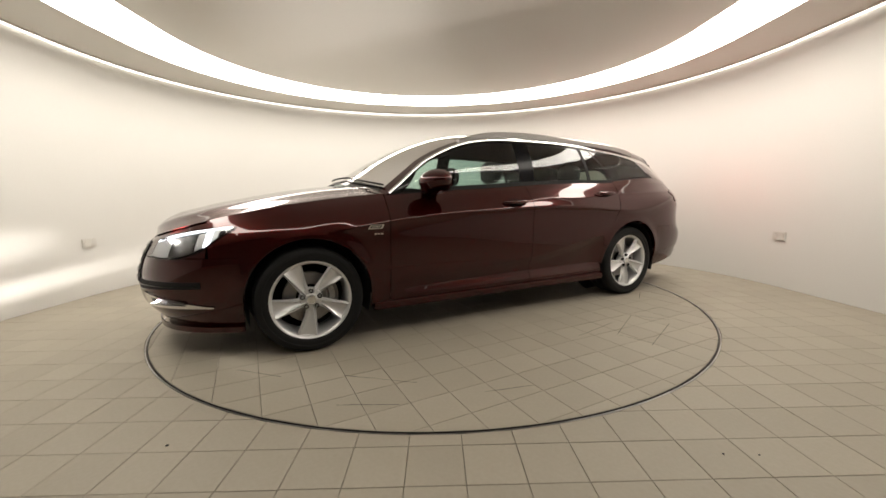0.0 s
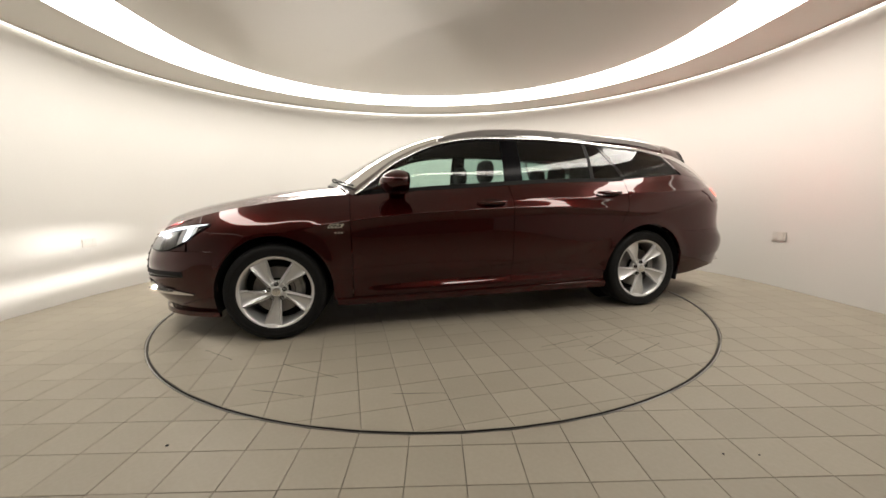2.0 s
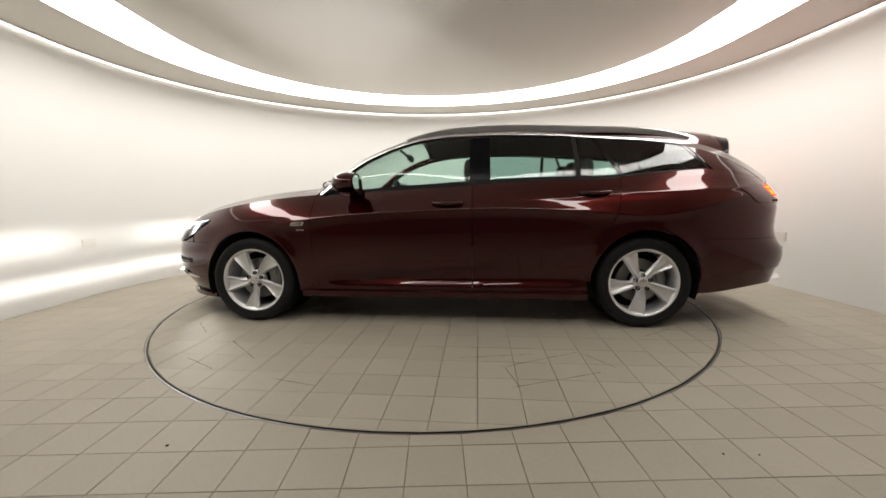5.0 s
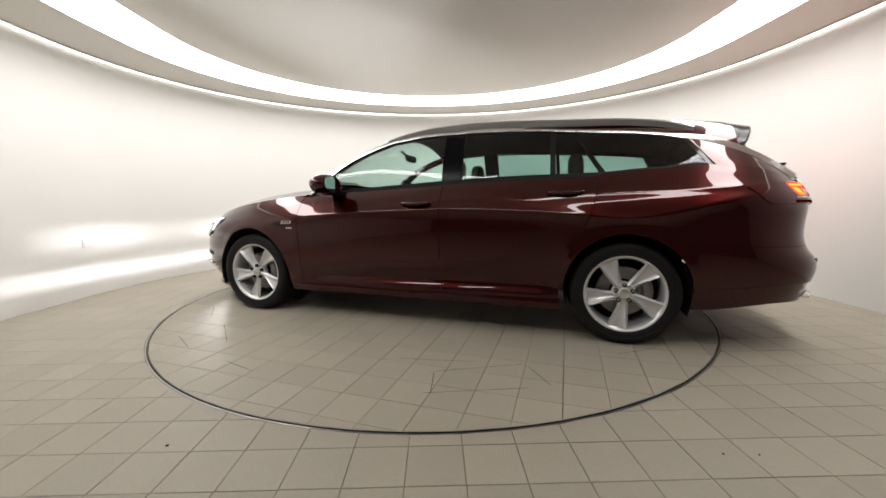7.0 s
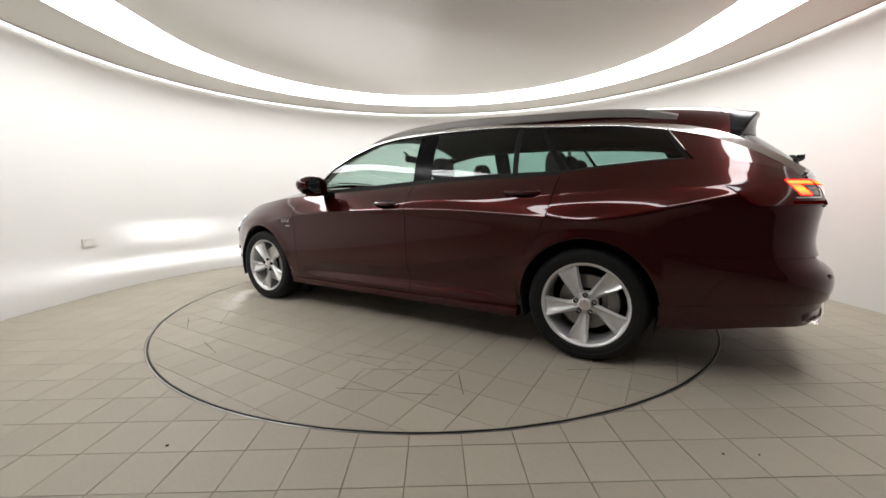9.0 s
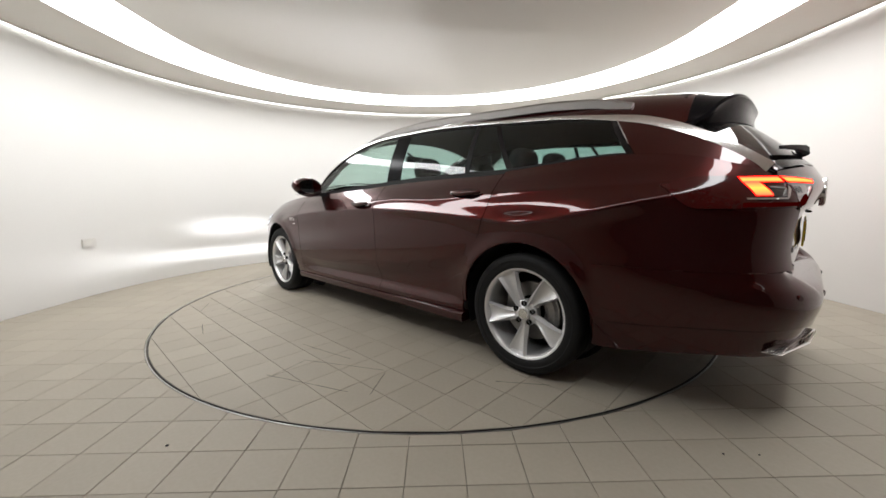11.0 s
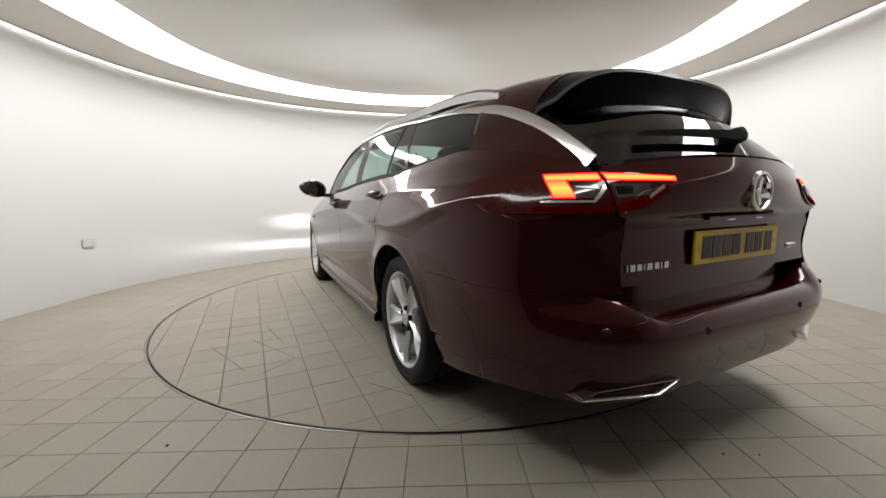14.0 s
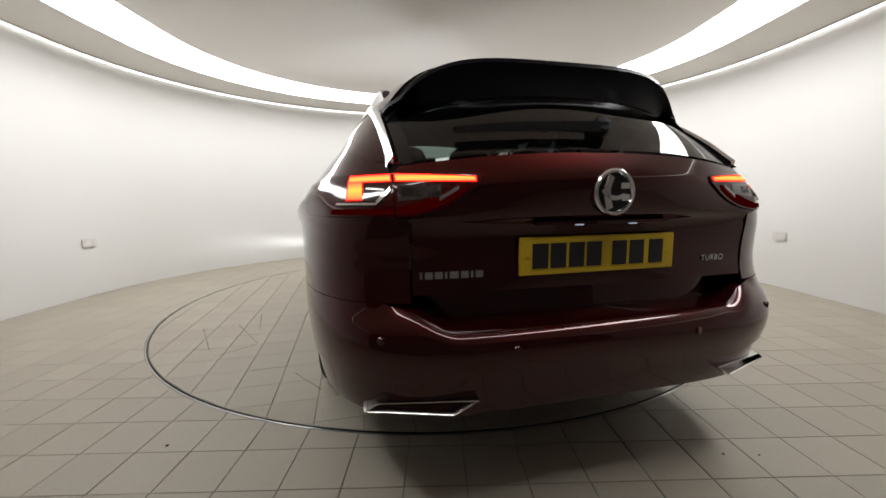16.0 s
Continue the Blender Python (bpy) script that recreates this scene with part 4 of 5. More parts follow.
def build_front(s):
    # headlamp: housing on the corner of the nose, chrome inside, clear lens, led line
    def hp(u, w, out):
        z0 = curve((0, 0.762), (0.12, 0.712), (0.28, 0.640), (0.45, 0.606), (0.72, 0.592), (1, 0.604))(u)
        z1 = curve((0, 0.770), (0.35, 0.758), (0.7, 0.728), (1, 0.690))(u)
        ta, tb = end_at(True, 0.70, x=1.80), end_at(True, 0.70, y=0.50)
        t = ta + (tb - ta) * u
        z = z0 + (z1 - z0) * w
        p = end(t * s, z, True)
        d = Vector((p.x - 0.9, p.y, 0)).normalized()
        return p + d * out
    def hpatch(name, a, b, c, d, out, material, parent, n=12, m=5, thick=0.004, label=""):
        bm = grid(lambda u, w: hp(a + (b - a) * u, c + (d - c) * w, out), lin(0, 1, n), lin(0, 1, m))
        bm.normal_update()
        if sum(f.normal.y * s + f.normal.x for f in bm.faces) < 0:
            bmesh.ops.reverse_faces(bm, faces=bm.faces)
        if thick:
            thicken(bm, thick)
        return cpart(name, bm, material, parent, label)
    lamp = hpatch("headlamp", 0.0, 1.0, 0.0, 1.0, 0.004, M_BLACK, None, 22, 8, 0.02, "lit clear headlamp with a white led line")
    hpatch("reflector", 0.14, 0.34, 0.14, 0.78, 0.0065, M_ALLOY, lamp)
    hpatch("reflector", 0.38, 0.62, 0.10, 0.80, 0.0065, M_CHROME, lamp)
    hpatch("reflector", 0.65, 0.95, 0.10, 0.80, 0.0065, M_ALLOY, lamp)
    hpatch("led_line", 0.03, 0.96, 0.86, 0.95, 0.007, M_DRL, lamp, 20, 3)
    hpatch("led_line", 0.20, 0.26, 0.10, 0.86, 0.008, M_DRL, lamp, 3, 6)
    o = hpatch("lens", 0.01, 0.99, 0.03, 0.97, 0.012, M_LENS, lamp, 20, 6, 0)
    o.visible_shadow = False
    # lower intake, chrome blade and fog lamp
    def lp(u, w, out, z0, z1, x0=1.86, y1=0.42):
        ta, tb = end_at(True, 0.36, x=x0), end_at(True, 0.36, y=y1)
        z = z0 + (z1 - z0) * w
        p = end((ta + (tb - ta) * u) * s, z, True)
        d = Vector((p.x - 0.9, p.y, 0)).normalized()
        return p + d * out
    def lpatch(name, z0, z1, out, material, parent, x0, y1, taper=0.0, thick=0.008, drop=0.0):
        bm = grid(lambda u, w: lp(u, w, out, z0 + taper * (1 - u), z1 - drop * (1 - u), x0, y1), lin(0, 1, 16), lin(0, 1, 4))
        bm.normal_update()
        if sum(f.normal.y * s + f.normal.x for f in bm.faces) < 0:
            bmesh.ops.reverse_faces(bm, faces=bm.faces)
        thicken(bm, thick)
        return cpart(name, bm, material, parent)
    it = lpatch("lower_intake", 0.412, 0.468, 0.004, M_MATT, None, 1.97, 0.42, 0.02)
    lpatch("intake_slat", 0.438, 0.445, 0.010, M_BLACK, it, 1.98, 0.43)
    lpatch("chrome_blade", 0.312, 0.400, 0.010, M_CHROME, it, 1.93, 0.50, 0.0, drop=0.082)
    lpatch("fog_lamp", 0.330, 0.372, 0.013, M_LENS, it, 2.06, 0.55, drop=0.02)
    lpatch("front_splitter", 0.160, 0.190, 0.026, M_PAINT, None, 1.82, 0.0)
    # dipped beam: a small bright source deep in a narrow dark hood, so that it throws a patch on the wall
    for z, y, tilt, half, h in ((0.705, 0.60, 6.0, 0.012, 0.0024), (0.352, 0.60, 6.4, 0.020, 0.0016)):
        base = end(end_at(True, z, y=y) * s, z, True)
        parent = lamp if z > 0.5 else it
        m = Matrix.Translation(base + Vector((0.016, 0, 0))) @ Matrix.Rotation(radians(tilt), 4, "Y") @ Matrix.Rotation(radians(6 * s if z > 0.5 else 20 * s), 4, "Z")
        ln = 0.030
        bm = bmesh.new()
        box(bm, 0, ln, -half, half, h, h + 0.001)
        box(bm, 0, ln, -half, half, -h - 0.001, -h)
        if z > 0.5:
            box(bm, 0, ln, -half - 0.001, -half, -h, h)
            box(bm, 0, ln, half, half + 0.001, -h, h)
        bmesh.ops.transform(bm, matrix=m, verts=bm.verts)
        cpart("beam_hood", bm, M_MATT, parent, smooth=False)
        bm = bmesh.new()
        bm.faces.new([bm.verts.new((0.001, a * half * 0.7, b * h * 0.6)) for a, b in ((-1, -1), (1, -1), (1, 1), (-1, 1))])
        bmesh.ops.transform(bm, matrix=m, verts=bm.verts)
        cpart("beam_source", bm, M_BEAM, parent, smooth=False)


def build_nose():
    tm = end_at(True, 0.4, x=HUB_X + ARCH + 0.001)
    def lower(t, w):
        z0 = 0.155
        z1 = 0.598
        z = z0 + (z1 - z0) * w
        k = end_at(True, z, x=HUB_X + ARCH + 0.001) / tm
        return end(t * tm * (1 + (k - 1) * abs(t) ** 3), z, True)
    bm = grid(lower, lin(-1, 1, 61), lin(0, 1, 18))
    bm.normal_update()
    if sum(f.normal.x for f in bm.faces) < 0:
        bmesh.ops.reverse_faces(bm, faces=bm.faces)
    thicken(bm, 0.012)
    cpart("front_bumper", bm, M_PAINT)
    t2 = end_at(True, 0.68, x=1.93)
    def upper(t, w):
        q = end(t * t2, 0.66, True)
        zt = z_belt(min(q.x, 2.26))
        return end(t * t2, 0.602 + (zt - 0.602) * w, True)
    bm = grid(upper, lin(-1, 1, 51), lin(0, 1, 9))
    bm.normal_update()
    if sum(f.normal.x for f in bm.faces) < 0:
        bmesh.ops.reverse_faces(bm, faces=bm.faces)
    thicken(bm, 0.012)
    cpart("nose_panel", bm, M_PAINT)
    # grille
    def gr(t, w):
        y = t * 0.44
        tt = end_at(True, 0.55, y=abs(y) + 1e-4)
        return end(math.copysign(tt, t), 0.44 + 0.24 * w, True, 0.006)
    bm = grid(gr, lin(-1, 1, 25), lin(0, 1, 6))
    thicken(bm, 0.01)
    g = cpart("grille", bm, M_MATT)
    for w in lin(0.1, 0.9, 5):
        bm = grid(lambda t, q: gr(t, w - 0.03 + 0.06 * q) + Vector((0.006, 0, 0)), lin(-0.97, 0.97, 25), lin(0, 1, 2))
        thicken(bm, 0.008)
        cpart("grille_bar", bm, M_CHROME if abs(w - 0.5) < 0.1 else M_BLACK, g)


def build_side_details(s):
    for hx, hz in ((-0.064, 0.886), (-1.054, 0.946)):
        c = side(hx, hz, s)
        h = cpart("door_handle", bmesh.new(), M_PAINT)
        bm = bmesh.new()
        pts = [side(hx + d, hz - 0.006 * math.cos(d * 14), s, 0.004 + 0.030 * math.sqrt(max(0, 1 - (d / 0.108) ** 2)) ** 0.6) for d in lin(0.106, -0.106, 20)]
        sweep(bm, pts, lambda q: [(x * (0.5 + 0.5 * math.sin(math.pi * q)), y * (0.55 + 0.45 * math.sin(math.pi * q))) for x, y in circle_section(0.017, 10)])
        bm.to_mesh(h.data)
        h.data.polygons.foreach_set("use_smooth", [True] * len(h.data.polygons))
        # flat black patch in place of the shade in the hollow behind the handle
        bm = bmesh.new()
        grid(lambda a, r: side(hx + 0.066 * r * math.cos(a), hz - 0.004 + 0.024 * r * math.sin(a), s, 0.0025), lin(0, 2 * math.pi, 25), lin(0.02, 1, 3), bm=bm)
        cpart("handle_recess", bm, M_BLACK, h)
    # wing badge as a small chrome frame
    def wb(x0, x1, z0, z1, out, slant, material, name, parent=None):
        bm = grid(lambda u, w: side(x0 + (x1 - x0) * u + slant * w, z0 + (z1 - z0) * w, s, out), lin(0, 1, 6), lin(0, 1, 3))
        bm.normal_update()
        if sum(f.normal.y for f in bm.faces) * s < 0:
            bmesh.ops.reverse_faces(bm, faces=bm.faces)
        thicken(bm, 0.006)
        return cpart(name, bm, material, parent)
    w = wb(0.982, 1.072, 0.731, 0.757, 0.005, -0.016, M_CHROME, "wing_badge")
    wb(0.992, 1.062, 0.736, 0.752, 0.007, -0.010, M_BLACK, "badge_field", w)
    wb(0.998, 1.055, 0.742, 0.747, 0.009, -0.004, M_CHROME, "badge_bar", w)
    for k in range(3):
        wb(0.975 + 0.020 * k, 0.990 + 0.020 * k, 0.694, 0.704, 0.003, 0, M_CHROME, "chrome_bar", w)
    # door mirror
    root = side(0.60, 0.965, s)
    bm = bmesh.new()
    bmesh.ops.create_uvsphere(bm, u_segments=28, v_segments=16, radius=1)
    for v in bm.verts:
        x, y, z = v.co
        x = max(x, -0.55)
        k = 1 - 0.18 * (y * s)
        v.co = (0.615 + x * 0.115 * k, s * 0.985 + y * 0.122, 1.022 + z * 0.080 * k + 0.012 * y * s)
    mir = cpart("door_mirror", bm, M_PAINT)
    bm = bmesh.new()
    grid(lambda a, r: Vector((0.549, s * 0.985 + 0.094 * r * math.cos(a), 1.022 + 0.058 * r * math.sin(a) + 0.01 * math.cos(a) * s)), lin(0, 2 * math.pi, 29), lin(0.01, 1, 3), bm=bm)
    cpart("mirror_glass", bm, M_MIRROR, mir)
    bm = bmesh.new()
    sweep(bm, [Vector((0.60 + 0.02 * k, s * (0.80 + 0.16 * k), 0.952 + 0.012 * k)) for k in lin(0, 1, 8)],
          [(-0.055, -0.016), (0.055, -0.014), (0.05, 0.014), (-0.05, 0.018)])
    cpart("mirror_foot", bm, M_BLACK, mir)
    bm = bmesh.new()
    grid(lambda a, r: Vector((0.595 + 0.10 * r * math.cos(a), s * 0.985 + 0.108 * r * math.sin(a), 0.953 + 0.008 * r)), lin(0, 2 * math.pi, 25), lin(0.02, 1, 3), bm=bm)
    cpart("mirror_base", bm, M_BLACK, mir)


def build_wheel():
    """A wheel about the origin, its face towards +y."""
    wheel = new("wheel")
    wheel.parent = car
    R = 0.330
    prof = [(0.245, -0.225), (0.27, -0.236), (0.305, -0.232), (0.324, -0.222), (0.327, -0.205), (R, -0.165), (R, -0.135), (0.323, -0.133), (0.323, -0.127), (R, -0.125), (R, -0.085),
            (0.323, -0.083), (0.323, -0.077), (R, -0.075), (0.329, -0.040), (0.326, -0.018), (0.320, -0.004), (0.304, 0.005), (0.290, 0.006), (0.287, 0.003), (0.268, 0.004), (0.256, -0.002), (0.250, -0.012), (0.245, -0.02)]
    prof = [(0.245 * RIM + (r - 0.245) * (AXLE_Z + 0.001 - 0.245 * RIM) / (R - 0.245), h) for r, h in prof]
    part("tyre", lathe(bmesh.new(), prof, 72, "y"), M_RUBBER, wheel)
    rim = part("rim", lathe(bmesh.new(), [(0.244, -0.22), (0.236, -0.21), (0.226, -0.12), (0.232, -0.03), (0.240, -0.012), (0.248, -0.006), (0.255, -0.004), (0.257, -0.009), (0.252, -0.02), (0.246, -0.03)], 72, "y"),
               M_ALLOY, wheel, "silver five-spoke alloy rim")
    # leaf-shaped spokes: a straight raised edge, and a scooped face that broadens to the rim on one side of it
    spread = curve((0.030, 0.020), (0.060, 0.022), (0.092, 0.029), (0.13, 0.050), (0.17, 0.076), (0.21, 0.098), (0.240, 0.110))
    def spoke_pt(r, q, ang):
        t = 0.006 + 0.004 * r / 0.24 - (spread(r) + 0.006) * q
        rr = min(math.hypot(r, t), 0.2405)
        a = ang + math.atan2(t, r)
        far = sm((r - 0.05) / 0.16)
        edge = 0.012 * max(0, 1 - q / 0.12) if q > 0.04 else 0.010
        rim_edge = 0.006 * max(0, (q - 0.86) / 0.14)
        y = -0.034 + 0.022 * far + edge + rim_edge - 0.016 * math.sin(math.pi * min(1, q * 1.05)) * (0.35 + 0.65 * far) - 0.008 * q
        return Vector((rr * math.cos(a), y, -rr * math.sin(a)))
    for i in range(5):
        ang = radians(-52 + 72 * i)
        bm = grid(lambda r, q: spoke_pt(r, q, ang), lin(0.035, 0.238, 18), [0, 0.04, 0.12, 0.16, 0.3, 0.45, 0.6, 0.75, 0.86, 0.95, 1.0])
        bm.normal_update()
        if sum(f.normal.y for f in bm.faces) < 0:
            bmesh.ops.reverse_faces(bm, faces=bm.faces)
        thicken(bm, 0.022)
        part("spoke", bm, M_ALLOY, rim)
        bm = bmesh.new()
        lathe(bm, [(0.014, 0.012), (0.014, 0.024), (0.011, 0.026), (0.0105, 0.010), (0.001, 0.010)], 16, "y")
        a2 = radians(-90 + 72 * i)
        bmesh.ops.transform(bm, matrix=Matrix.Translation((0.056 * math.cos(a2), -0.046, -0.056 * math.sin(a2))), verts=bm.verts)
        # matt black puts the shade of the deep bolt holes into the bolts' colour
        part("wheel_bolt", bm, M_MATT, rim)
    part("hub", lathe(bmesh.new(), [(0.074, -0.08), (0.074, -0.044), (0.066, -0.036), (0.040, -0.034), (0.038, -0.020), (0.034, -0.017), (0.001, -0.016)], 36, "y"), M_ALLOY, rim)
    part("hub_cap", lathe(bmesh.new(), [(0.030, -0.018), (0.028, -0.0135), (0.001, -0.012)], 28, "y"), M_CHROME, rim)
    part("brake_disc", lathe(bmesh.new(), [(0.08, -0.10), (0.155, -0.10), (0.157, -0.105), (0.157, -0.125), (0.08, -0.125)], 48, "y"), M_BRAKE, wheel)
    bm = bmesh.new()
    grid(lambda a, r: Vector((r * math.cos(a), -0.082 + (0.012 if 0.11 < r < 0.16 else 0), r * math.sin(a))), lin(2.4, 3.6, 14), [0.095, 0.105, 0.115, 0.15, 0.165, 0.172], bm=bm)
    thicken(bm, 0.05)
    part("brake_caliper", bm, M_BRAKE, wheel)
    for ob in (rim, *rim.children):
        for v in ob.data.vertices:
            v.co.x *= RIM
            v.co.z *= RIM
    return wheel


def build_cabin():
    # dark tub that closes the cabin below the windows
    bm = bmesh.new()
    xs = lin(-2.22, 0.98, 30)
    for s in (1, -1):
        cpart("side_trim", grid(lambda x, w: Vector((x, s * ((abs(side(x, 0.8, s).y) - 0.075) * (1 - w) + (abs(side(x, z_belt(x), s).y) - 0.045) * w), 0.715 + (z_belt(x) - 0.012 - 0.715) * w)), xs, lin(0, 1, 5)), M_CABIN)
    grid(lambda x, t: Vector((x, t * (0.80 if -0.95 < x < 0.9 else 0.52), 0.36 if x > -1.0 else 0.62)), xs, lin(-1, 1, 5), bm=bm)
    cpart("cabin_floor", bm, M_CABIN)
    bm = bmesh.new()
    for s in (1, -1):
        grid(lambda x, t: Vector((x, s * (0.60 + 0.26 * t), 0.30)), lin(1.0, -1.0, 6), lin(0, 1, 2), bm=bm)
    grid(lambda x, t: Vector((x, t * 0.82, 0.235)), lin(2.0, -1.75, 8), lin(-0.66, 0.66, 3), bm=bm)
    cpart("underbody", bm, M_MATT)
    bm = grid(lambda t, w: Vector((0.98 - 0.42 * w, t * 0.74, 0.90 + 0.085 * math.sin(math.pi * min(1, 0.15 + w * 0.55)))), lin(-1, 1, 13), lin(0, 1, 8))
    thicken(bm, 0.25)
    cpart("dashboard", bm, M_CABIN)
    # steering wheel on the right-hand side
    bm = bmesh.new()
    R, r = 0.185, 0.017
    grid(lambda a, b: Vector(((R + r * math.cos(b)) * math.cos(a), (R + r * math.cos(b)) * math.sin(a), r * math.sin(b))), lin(0, 2 * math.pi, 33), lin(0, 2 * math.pi, 9), bm=bm)
    box(bm, -R, R, -0.03, 0.03, -0.02, 0.0, 0.004)
    bmesh.ops.transform(bm, matrix=Matrix.Translation((0.50, -0.38, 0.93)) @ Matrix.Rotation(radians(-68), 4, "Y"), verts=bm.verts)
    cpart("steering_wheel", bm, M_CABIN)
    # inner mirror
    bm = box(bmesh.new(), 0.33, 0.36, -0.11, 0.11, 1.255, 1.315, 0.01)
    mm = cpart("inner_mirror", bm, M_MATT)
    bm = sweep(bmesh.new(), [(0.36, 0, 1.29), (0.40, 0, 1.33), (0.44, 0, 1.36)], circle_section(0.012, 8))
    cpart("mirror_stem", bm, M_MATT, mm)

    def seat(x, y, wide, back_top, rests):
        bm = bmesh.new()
        box(bm, x - 0.02, x + 0.50, y - wide, y + wide, 0.42, 0.60, 0.05)
        st = cpart("seat", bm, M_CABIN)
        bm = bmesh.new()
        def fn(a, w):
            k = 1 - 0.22 * sm((w - 0.5) / 0.5)
            th = 0.075 * (1 - 0.35 * w)
            n = 0.5
            ca, sa = math.cos(a), math.sin(a)
            return Vector((x - 0.02 - 0.20 * w + th * math.copysign(abs(ca) ** n, ca), y + wide * k * math.copysign(abs(sa) ** n, sa), 0.50 + (back_top - 0.50) * w))
        grid(fn, lin(0, 2 * math.pi, 33), lin(0, 1, 10), bm=bm)
        bm.faces.new([v for v in list(bm.verts)[-33:-1]])
        cpart("backrest", bm, M_CABIN, st)
        for yr in rests:
            bm = bmesh.new()
            bmesh.ops.create_uvsphere(bm, u_segments=18, v_segments=12, radius=1)
            for v in bm.verts:
                a, b, c = (math.copysign(abs(q) ** 0.72, q) for q in v.co)
                v.co = (x - 0.235 + a * 0.055, yr + b * 0.130, back_top + 0.105 + c * 0.095)
            hr = cpart("headrest", bm, M_CABIN, st)
            bm = bmesh.new()
            for d in (-0.05, 0.05):
                sweep(bm, [(x - 0.225, yr + d, back_top - 0.02), (x - 0.232, yr + d, back_top + 0.08)], circle_section(0.007, 6))
            cpart("headrest_posts", bm, M_BRAKE, hr)
    seat(0.02, 0.37, 0.25, 1.03, [0.37])
    seat(0.02, -0.37, 0.25, 1.03, [-0.37])
    seat(-0.88, 0.0, 0.62, 1.02, [0.40, 0.0, -0.40])


for _s in (1, -1):
    build_flank(_s)
build_roof()
for _s in (1, -1):
    build_greenhouse(_s)
build_tail()
for _s in (1, -1):
    build_tail_lamps(_s)
build_nose()
for _s in (1, -1):
    build_front(_s)
    build_side_details(_s)
_w = build_wheel()
_w.location = OFF + Vector((HUB_X, 0.888, AXLE_Z))
for _x, _s in ((-HUB_X, 1), (HUB_X, -1), (-HUB_X, -1)):
    copy_thing(_w, Matrix.Translation(OFF + Vector((_x, _s * 0.888, AXLE_Z))) @ (Matrix.Rotation(math.pi, 4, "Z") if _s < 0 else Matrix()))
build_cabin()

# ---------- turntable and its tiles ----------
M_DECK = mat("turntable_grout", (0.38, 0.342, 0.28), 0.8, noise_scale=1.1, second=(0.26, 0.233, 0.19))
turntable = tagged(new("turntable"), "round tiled turntable with a dark steel rim, flush with the floor", "turntable")


def clipped_tile(cx, cy, keep, half=TILE / 2 - 0.0011):
    """Corners of a square tile cut by a test on its points; None if nothing is left."""
    pts = [(cx + a * half, cy + b * half) for a, b in ((-1, -1), (1, -1), (1, 1), (-1, 1))]
    out = []
    for (x0, y0), (x1, y1) in zip(pts, pts[1:] + pts[:1]):
        a, b = keep(x0, y0), keep(x1, y1)
        if a > 0:
            out.append((x0, y0))
        if a * b < 0:
            lo, hi = 0.0, 1.0
            for _ in range(30):
                m = (lo + hi) / 2
                if keep(x0 + (x1 - x0) * m, y0 + (y1 - y0) * m) * a > 0:
                    lo = m
                else:
                    hi = m
            out.append((x0 + (x1 - x0) * lo, y0 + (y1 - y0) * lo))
    return out if len(out) > 2 else None


def tile_into(bm, pts, top, z0, chamfer=0.0014):
    cx, cy = sum(p[0] for p in pts) / len(pts), sum(p[1] for p in pts) / len(pts)
    def shrink(k):
        return [(x - k * (x - cx) / max(1e-6, math.hypot(x - cx, y - cy)) * 1.4, y - k * (y - cy) / max(1e-6, math.hypot(x - cx, y - cy)) * 1.4) for x, y in pts]
    a = [bm.verts.new((x, y, z0)) for x, y in pts]
    b = [bm.verts.new((x, y, top - chamfer)) for x, y in pts]
    c = [bm.verts.new((x, y, top)) for x, y in shrink(chamfer)]
    n = len(pts)
    for r0, r1 in ((a, b), (b, c)):
        for i in range(n):
            j = (i + 1) % n
            bm.faces.new((r0[i], r0[j], r1[j], r1[i]))
    bm.faces.new(c)


def add_tile(pts, parent, top, square, mesh_store, rng):
    if square:
        cx, cy = sum(p[0] for p in pts) / 4, sum(p[1] for p in pts) / 4
        if "tile" not in mesh_store:
            bm = bmesh.new()
            tile_into(bm, [(x - cx, y - cy) for x, y in pts], 0, -0.008)
            me = bpy.data.meshes.new("tile")
            bm.to_mesh(me)
            bm.free()
            me.materials.append(M_TILE)
            mesh_store["tile"] = me
        ob = new("tile", mesh_store["tile"])
        ob.location = (cx, cy, top + rng.uniform(-0.0004, 0.0004))
        ob.rotation_euler = (rng.uniform(-0.002, 0.002), rng.uniform(-0.002, 0.002), 0)
    else:
        cx, cy = sum(p[0] for p in pts) / len(pts), sum(p[1] for p in pts) / len(pts)
        bm = bmesh.new()
        tile_into(bm, [(x - cx, y - cy) for x, y in pts], 0, -0.008)
        me = bpy.data.meshes.new("tile")
        bm.to_mesh(me)
        bm.free()
        me.materials.append(M_TILE)
        ob = new("tile", me)
        ob.location = (cx, cy, top)
    ob.parent = parent


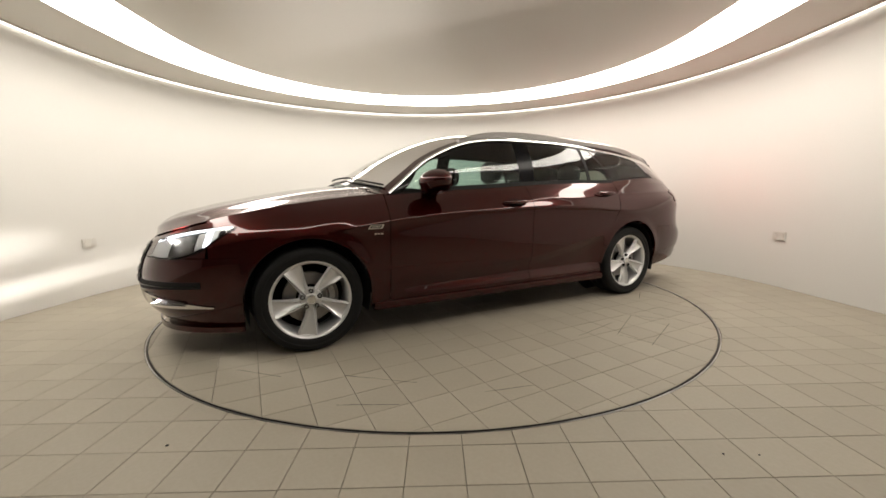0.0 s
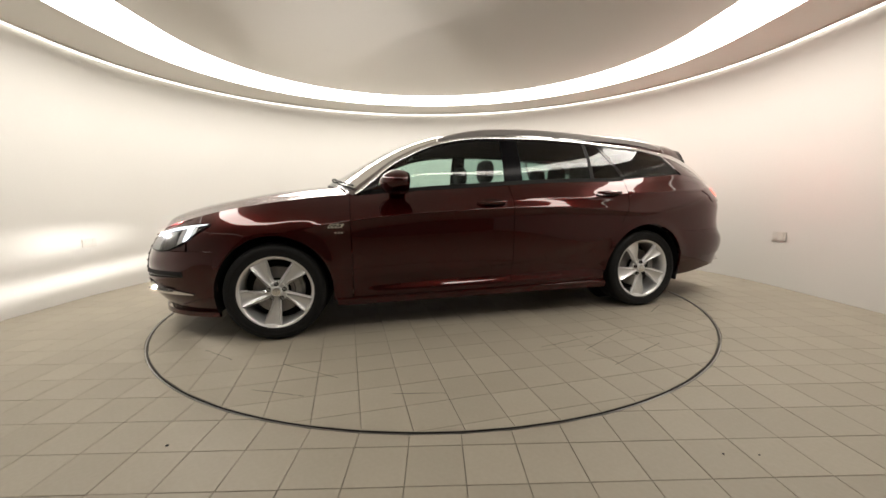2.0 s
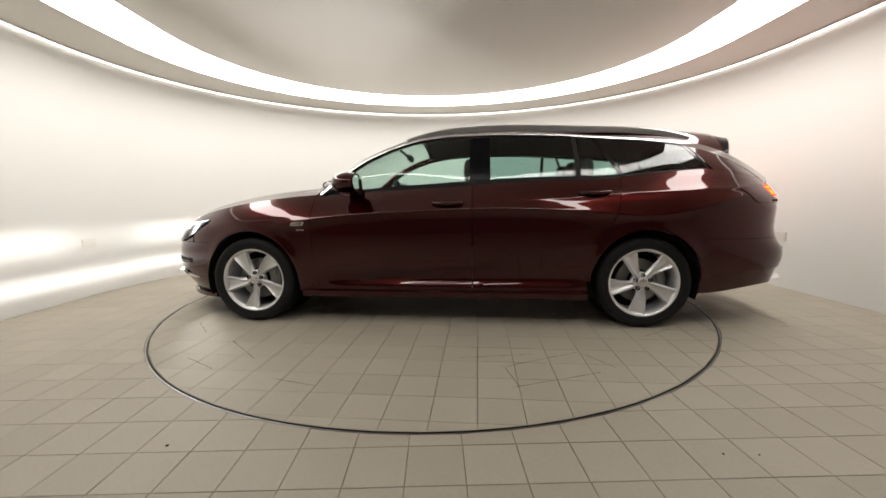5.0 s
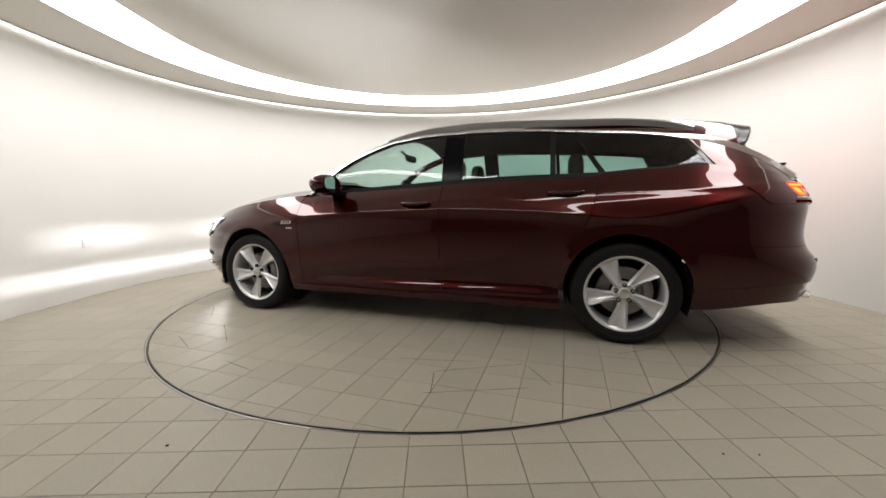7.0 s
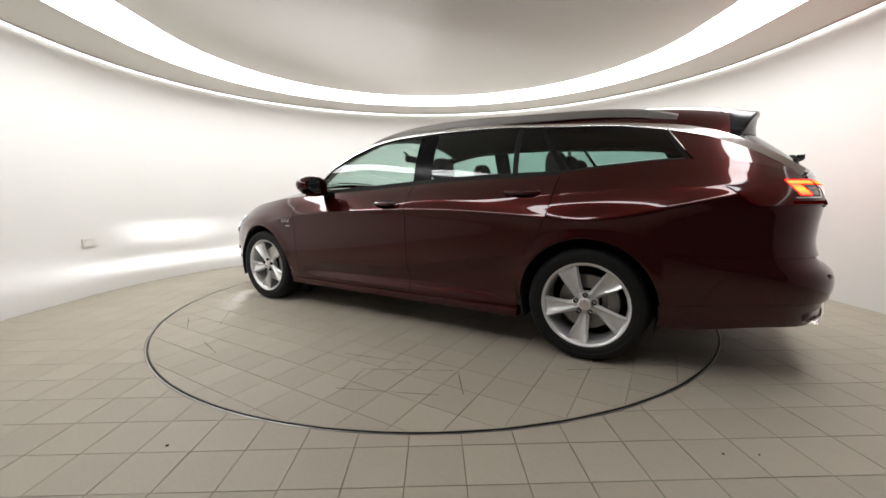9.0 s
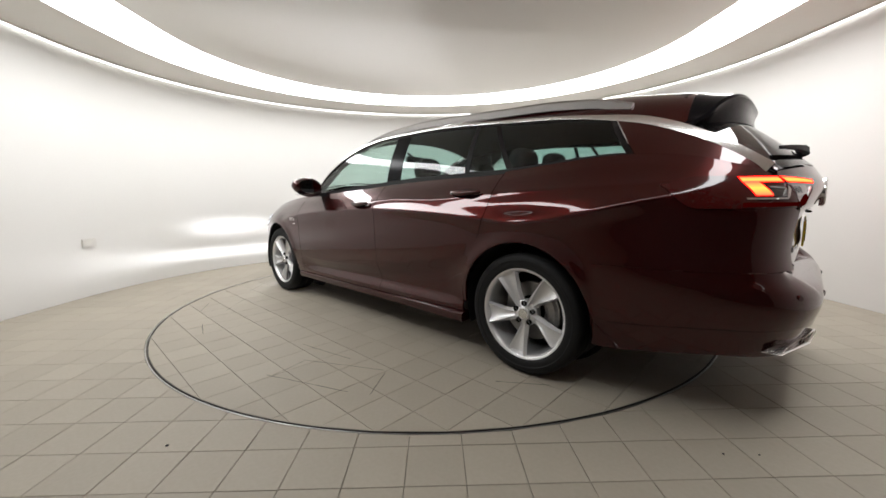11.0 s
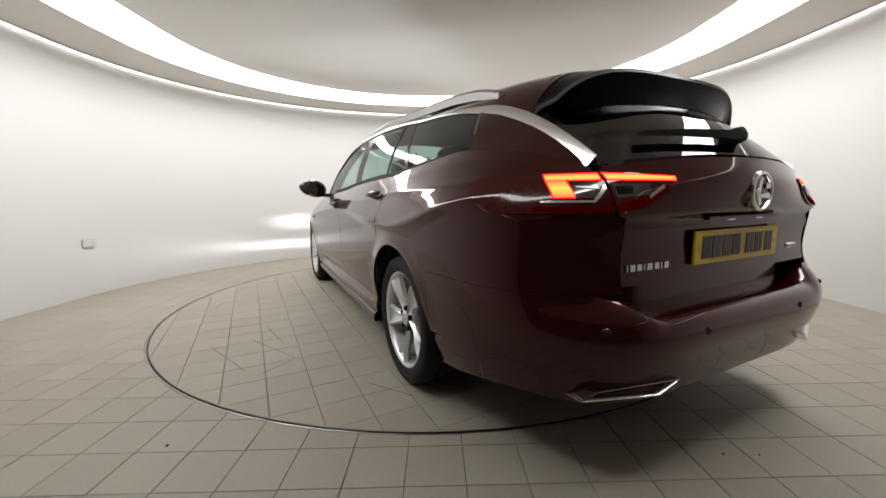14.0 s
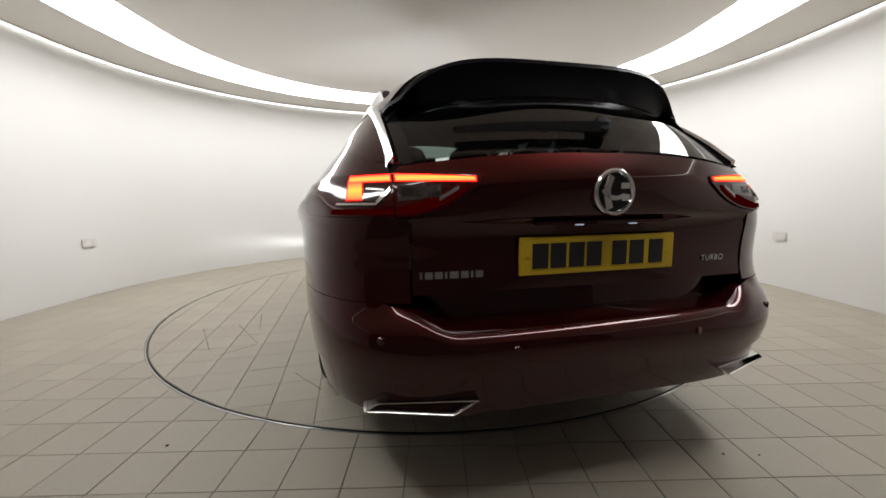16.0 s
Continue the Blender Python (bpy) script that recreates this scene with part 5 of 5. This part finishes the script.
def build_turntable():
    part("deck", lathe(bmesh.new(), [(DISC_R - 0.012, -0.05), (DISC_R - 0.012, -0.006), (0.01, -0.006)], 128), M_DECK, turntable)
    part("rim", lathe(bmesh.new(), [(DISC_R - 0.009, -0.02), (DISC_R - 0.009, 0.0008), (DISC_R - 0.006, 0.0012), (DISC_R - 0.002, -0.02)], 160), M_GAP, turntable)
    rng = random.Random(4)
    store = {}
    keep = lambda x, y: DISC_R - 0.011 - math.hypot(x, y)
    rest = bmesh.new()
    done = 0
    n = 12
    cells = sorted(((i, j) for i in range(-n, n + 1) for j in range(-n, n + 1)), key=lambda c: -math.hypot(*c))
    for i, j in cells:
        p = clipped_tile((i + 0.5) * TILE, (j + 0.30) * TILE, lambda x, y: keep(x, y))
        if not p:
            continue
        if done < 300:
            add_tile(p, turntable, 0.0, len(p) == 4 and all(keep(x, y) > 0.001 for x, y in p) and abs((p[1][0] - p[0][0]) - (TILE - 0.0022)) < 1e-6 and abs(p[2][1] - p[1][1] - (TILE - 0.0022)) < 1e-6, store, rng)
            done += 1
        else:
            tile_into(rest, p, 0.0, -0.008)
    tagged(part("inner_tiles", rest, M_TILE, turntable, smooth=False), kind="stuff")
    # dark scuffs and scratches left by tyres
    rng = random.Random(9)
    scuffs = [((-0.57, 1.85), (-1.04, 1.66)), ((-0.53, 1.63), (-0.98, 1.40)), ((-1.01, 1.41), (-1.14, 1.60)), ((-0.60, 1.83), (-0.55, 1.64)), ((-0.30, 1.52), (-0.72, 1.44)),
              ((0.9, 1.6), (1.2, 1.35)), ((1.05, 1.75), (1.3, 1.62)), ((0.4, 1.9), (0.65, 1.84)), ((1.5, 1.2), (1.7, 1.0)), ((-1.5, 1.1), (-1.72, 0.95))]
    for a, b in scuffs:
        bm = bmesh.new()
        a, b = Vector((*a, 0)), Vector((*b, 0))
        d = (b - a).normalized()
        nn = Vector((-d.y, d.x, 0))
        k = 14
        rows = []
        for i in range(k):
            q = a + (b - a) * (i / (k - 1)) + nn * rng.uniform(-0.002, 0.002)
            w = 0.0022 * rng.uniform(0.4, 1.2)
            rows.append((bm.verts.new(q + nn * w + Vector((0, 0, 0.0009))), bm.verts.new(q - nn * w + Vector((0, 0, 0.0009)))))
        for r0, r1 in zip(rows, rows[1:]):
            bm.faces.new((r0[0], r0[1], r1[1], r1[0]))
        bmesh.ops.recalc_face_normals(bm, faces=bm.faces)
        part("scuff_mark", bm, M_GAP, turntable, smooth=False)


build_turntable()


def socket(x, y, z, turn):
    ob = tagged(new("wall_socket"), "white double wall socket on the curved wall", "socket", group="wall sockets")
    part("plate", box(bmesh.new(), -0.073, 0.073, -0.012, 0.0, -0.043, 0.043, 0.004), M_PLASTIC_W, ob)
    for k in (-0.036, 0.036):
        part("outlet", box(bmesh.new(), k - 0.020, k + 0.020, -0.0145, -0.010, -0.030, 0.012, 0.003), M_PLASTIC_W, ob)
        part("switch", box(bmesh.new(), k - 0.008, k + 0.008, -0.017, -0.010, 0.018, 0.034, 0.002), M_PLASTIC_W, ob)
    ob.matrix_basis = pose(x, y, z, 0, 0, turn)
    return ob


def wall_socket_at(angle, z):
    a = radians(angle)
    return socket((ROOM_R - 0.001) * math.cos(a), (ROOM_BACK - 0.001) * math.sin(a), z, angle - 90)


wall_socket_at(180 - 2.78, 0.522)
wall_socket_at(0.975, 0.507)


def debris(x, y, size, seed):
    bm = bmesh.new()
    bmesh.ops.create_icosphere(bm, subdivisions=1, radius=size)
    r = random.Random(seed)
    for v in bm.verts:
        v.co = Vector((v.co.x * r.uniform(0.6, 1.3), v.co.y * r.uniform(0.5, 1.1), (v.co.z + size) * 0.35))
    ob = mesh_object("grit", bm, M_GAP)
    ob.location = (x, y, 0.0)
    tagged(ob, "small dark crumb of dirt on the floor tiles", "dirt", group="dirt on the floor")


debris(-1.02, -2.29, 0.008, 1)
debris(1.01, -2.41, 0.006, 2)
debris(1.13, -2.42, 0.005, 3)


def build_floor_tiles():
    floor_ob = bpy.data.objects["floor"]
    part("turntable_frame", lathe(bmesh.new(), [(DISC_R + 0.002, -0.03), (DISC_R + 0.002, 0.0004), (DISC_R + 0.006, 0.0006), (DISC_R + 0.006, -0.03)], 160), M_STEEL, floor_ob)
    rng = random.Random(5)
    store = {}
    rest = bmesh.new()
    def keep(x, y):
        d = math.hypot(x, y) - DISC_R - 0.010
        wall = (1 - math.hypot(x / ROOM_R, y / ROOM_BACK)) * ROOM_BACK - 0.002 if y > 0 else ROOM_R - 0.002 - abs(x)
        return min(d, wall, y - ROOM_FRONT - 0.002)
    cells = []
    for i in range(-18, 19):
        for j in range(-15, 30):
            cx, cy = 0.088 + (i + 0.5) * TILE, -2.525 + (j + 0.5) * TILE
            p = clipped_tile(cx, cy, keep)
            if p:
                cells.append((math.hypot(cx * 0.8, cy + 2.5), p))
    cells.sort(key=lambda c: c[0])
    for k, (d, p) in enumerate(cells):
        full = len(p) == 4 and abs(p[1][0] - p[0][0] - (TILE - 0.0022)) < 1e-6 and abs(p[2][1] - p[1][1] - (TILE - 0.0022)) < 1e-6
        if k < 300:
            add_tile(p, floor_ob, 0.0, full, store, rng)
        else:
            tile_into(rest, p, 0.0, -0.008)
    tagged(part("far_tiles", rest, M_TILE, floor_ob, smooth=False), kind="stuff")


build_floor_tiles()


# heading of the car in degrees, every two seconds
TURN = (206.1, 193.05, 180.15, 167.25, 154.4, 141.6, 128.75, 115.7, 102.27)


def motions():
    for thing in (car, turntable):
        walk(thing, [(2 * i, pose(0, 0, 0, 0, 0, a)) for i, a in enumerate(TURN)])


motions()
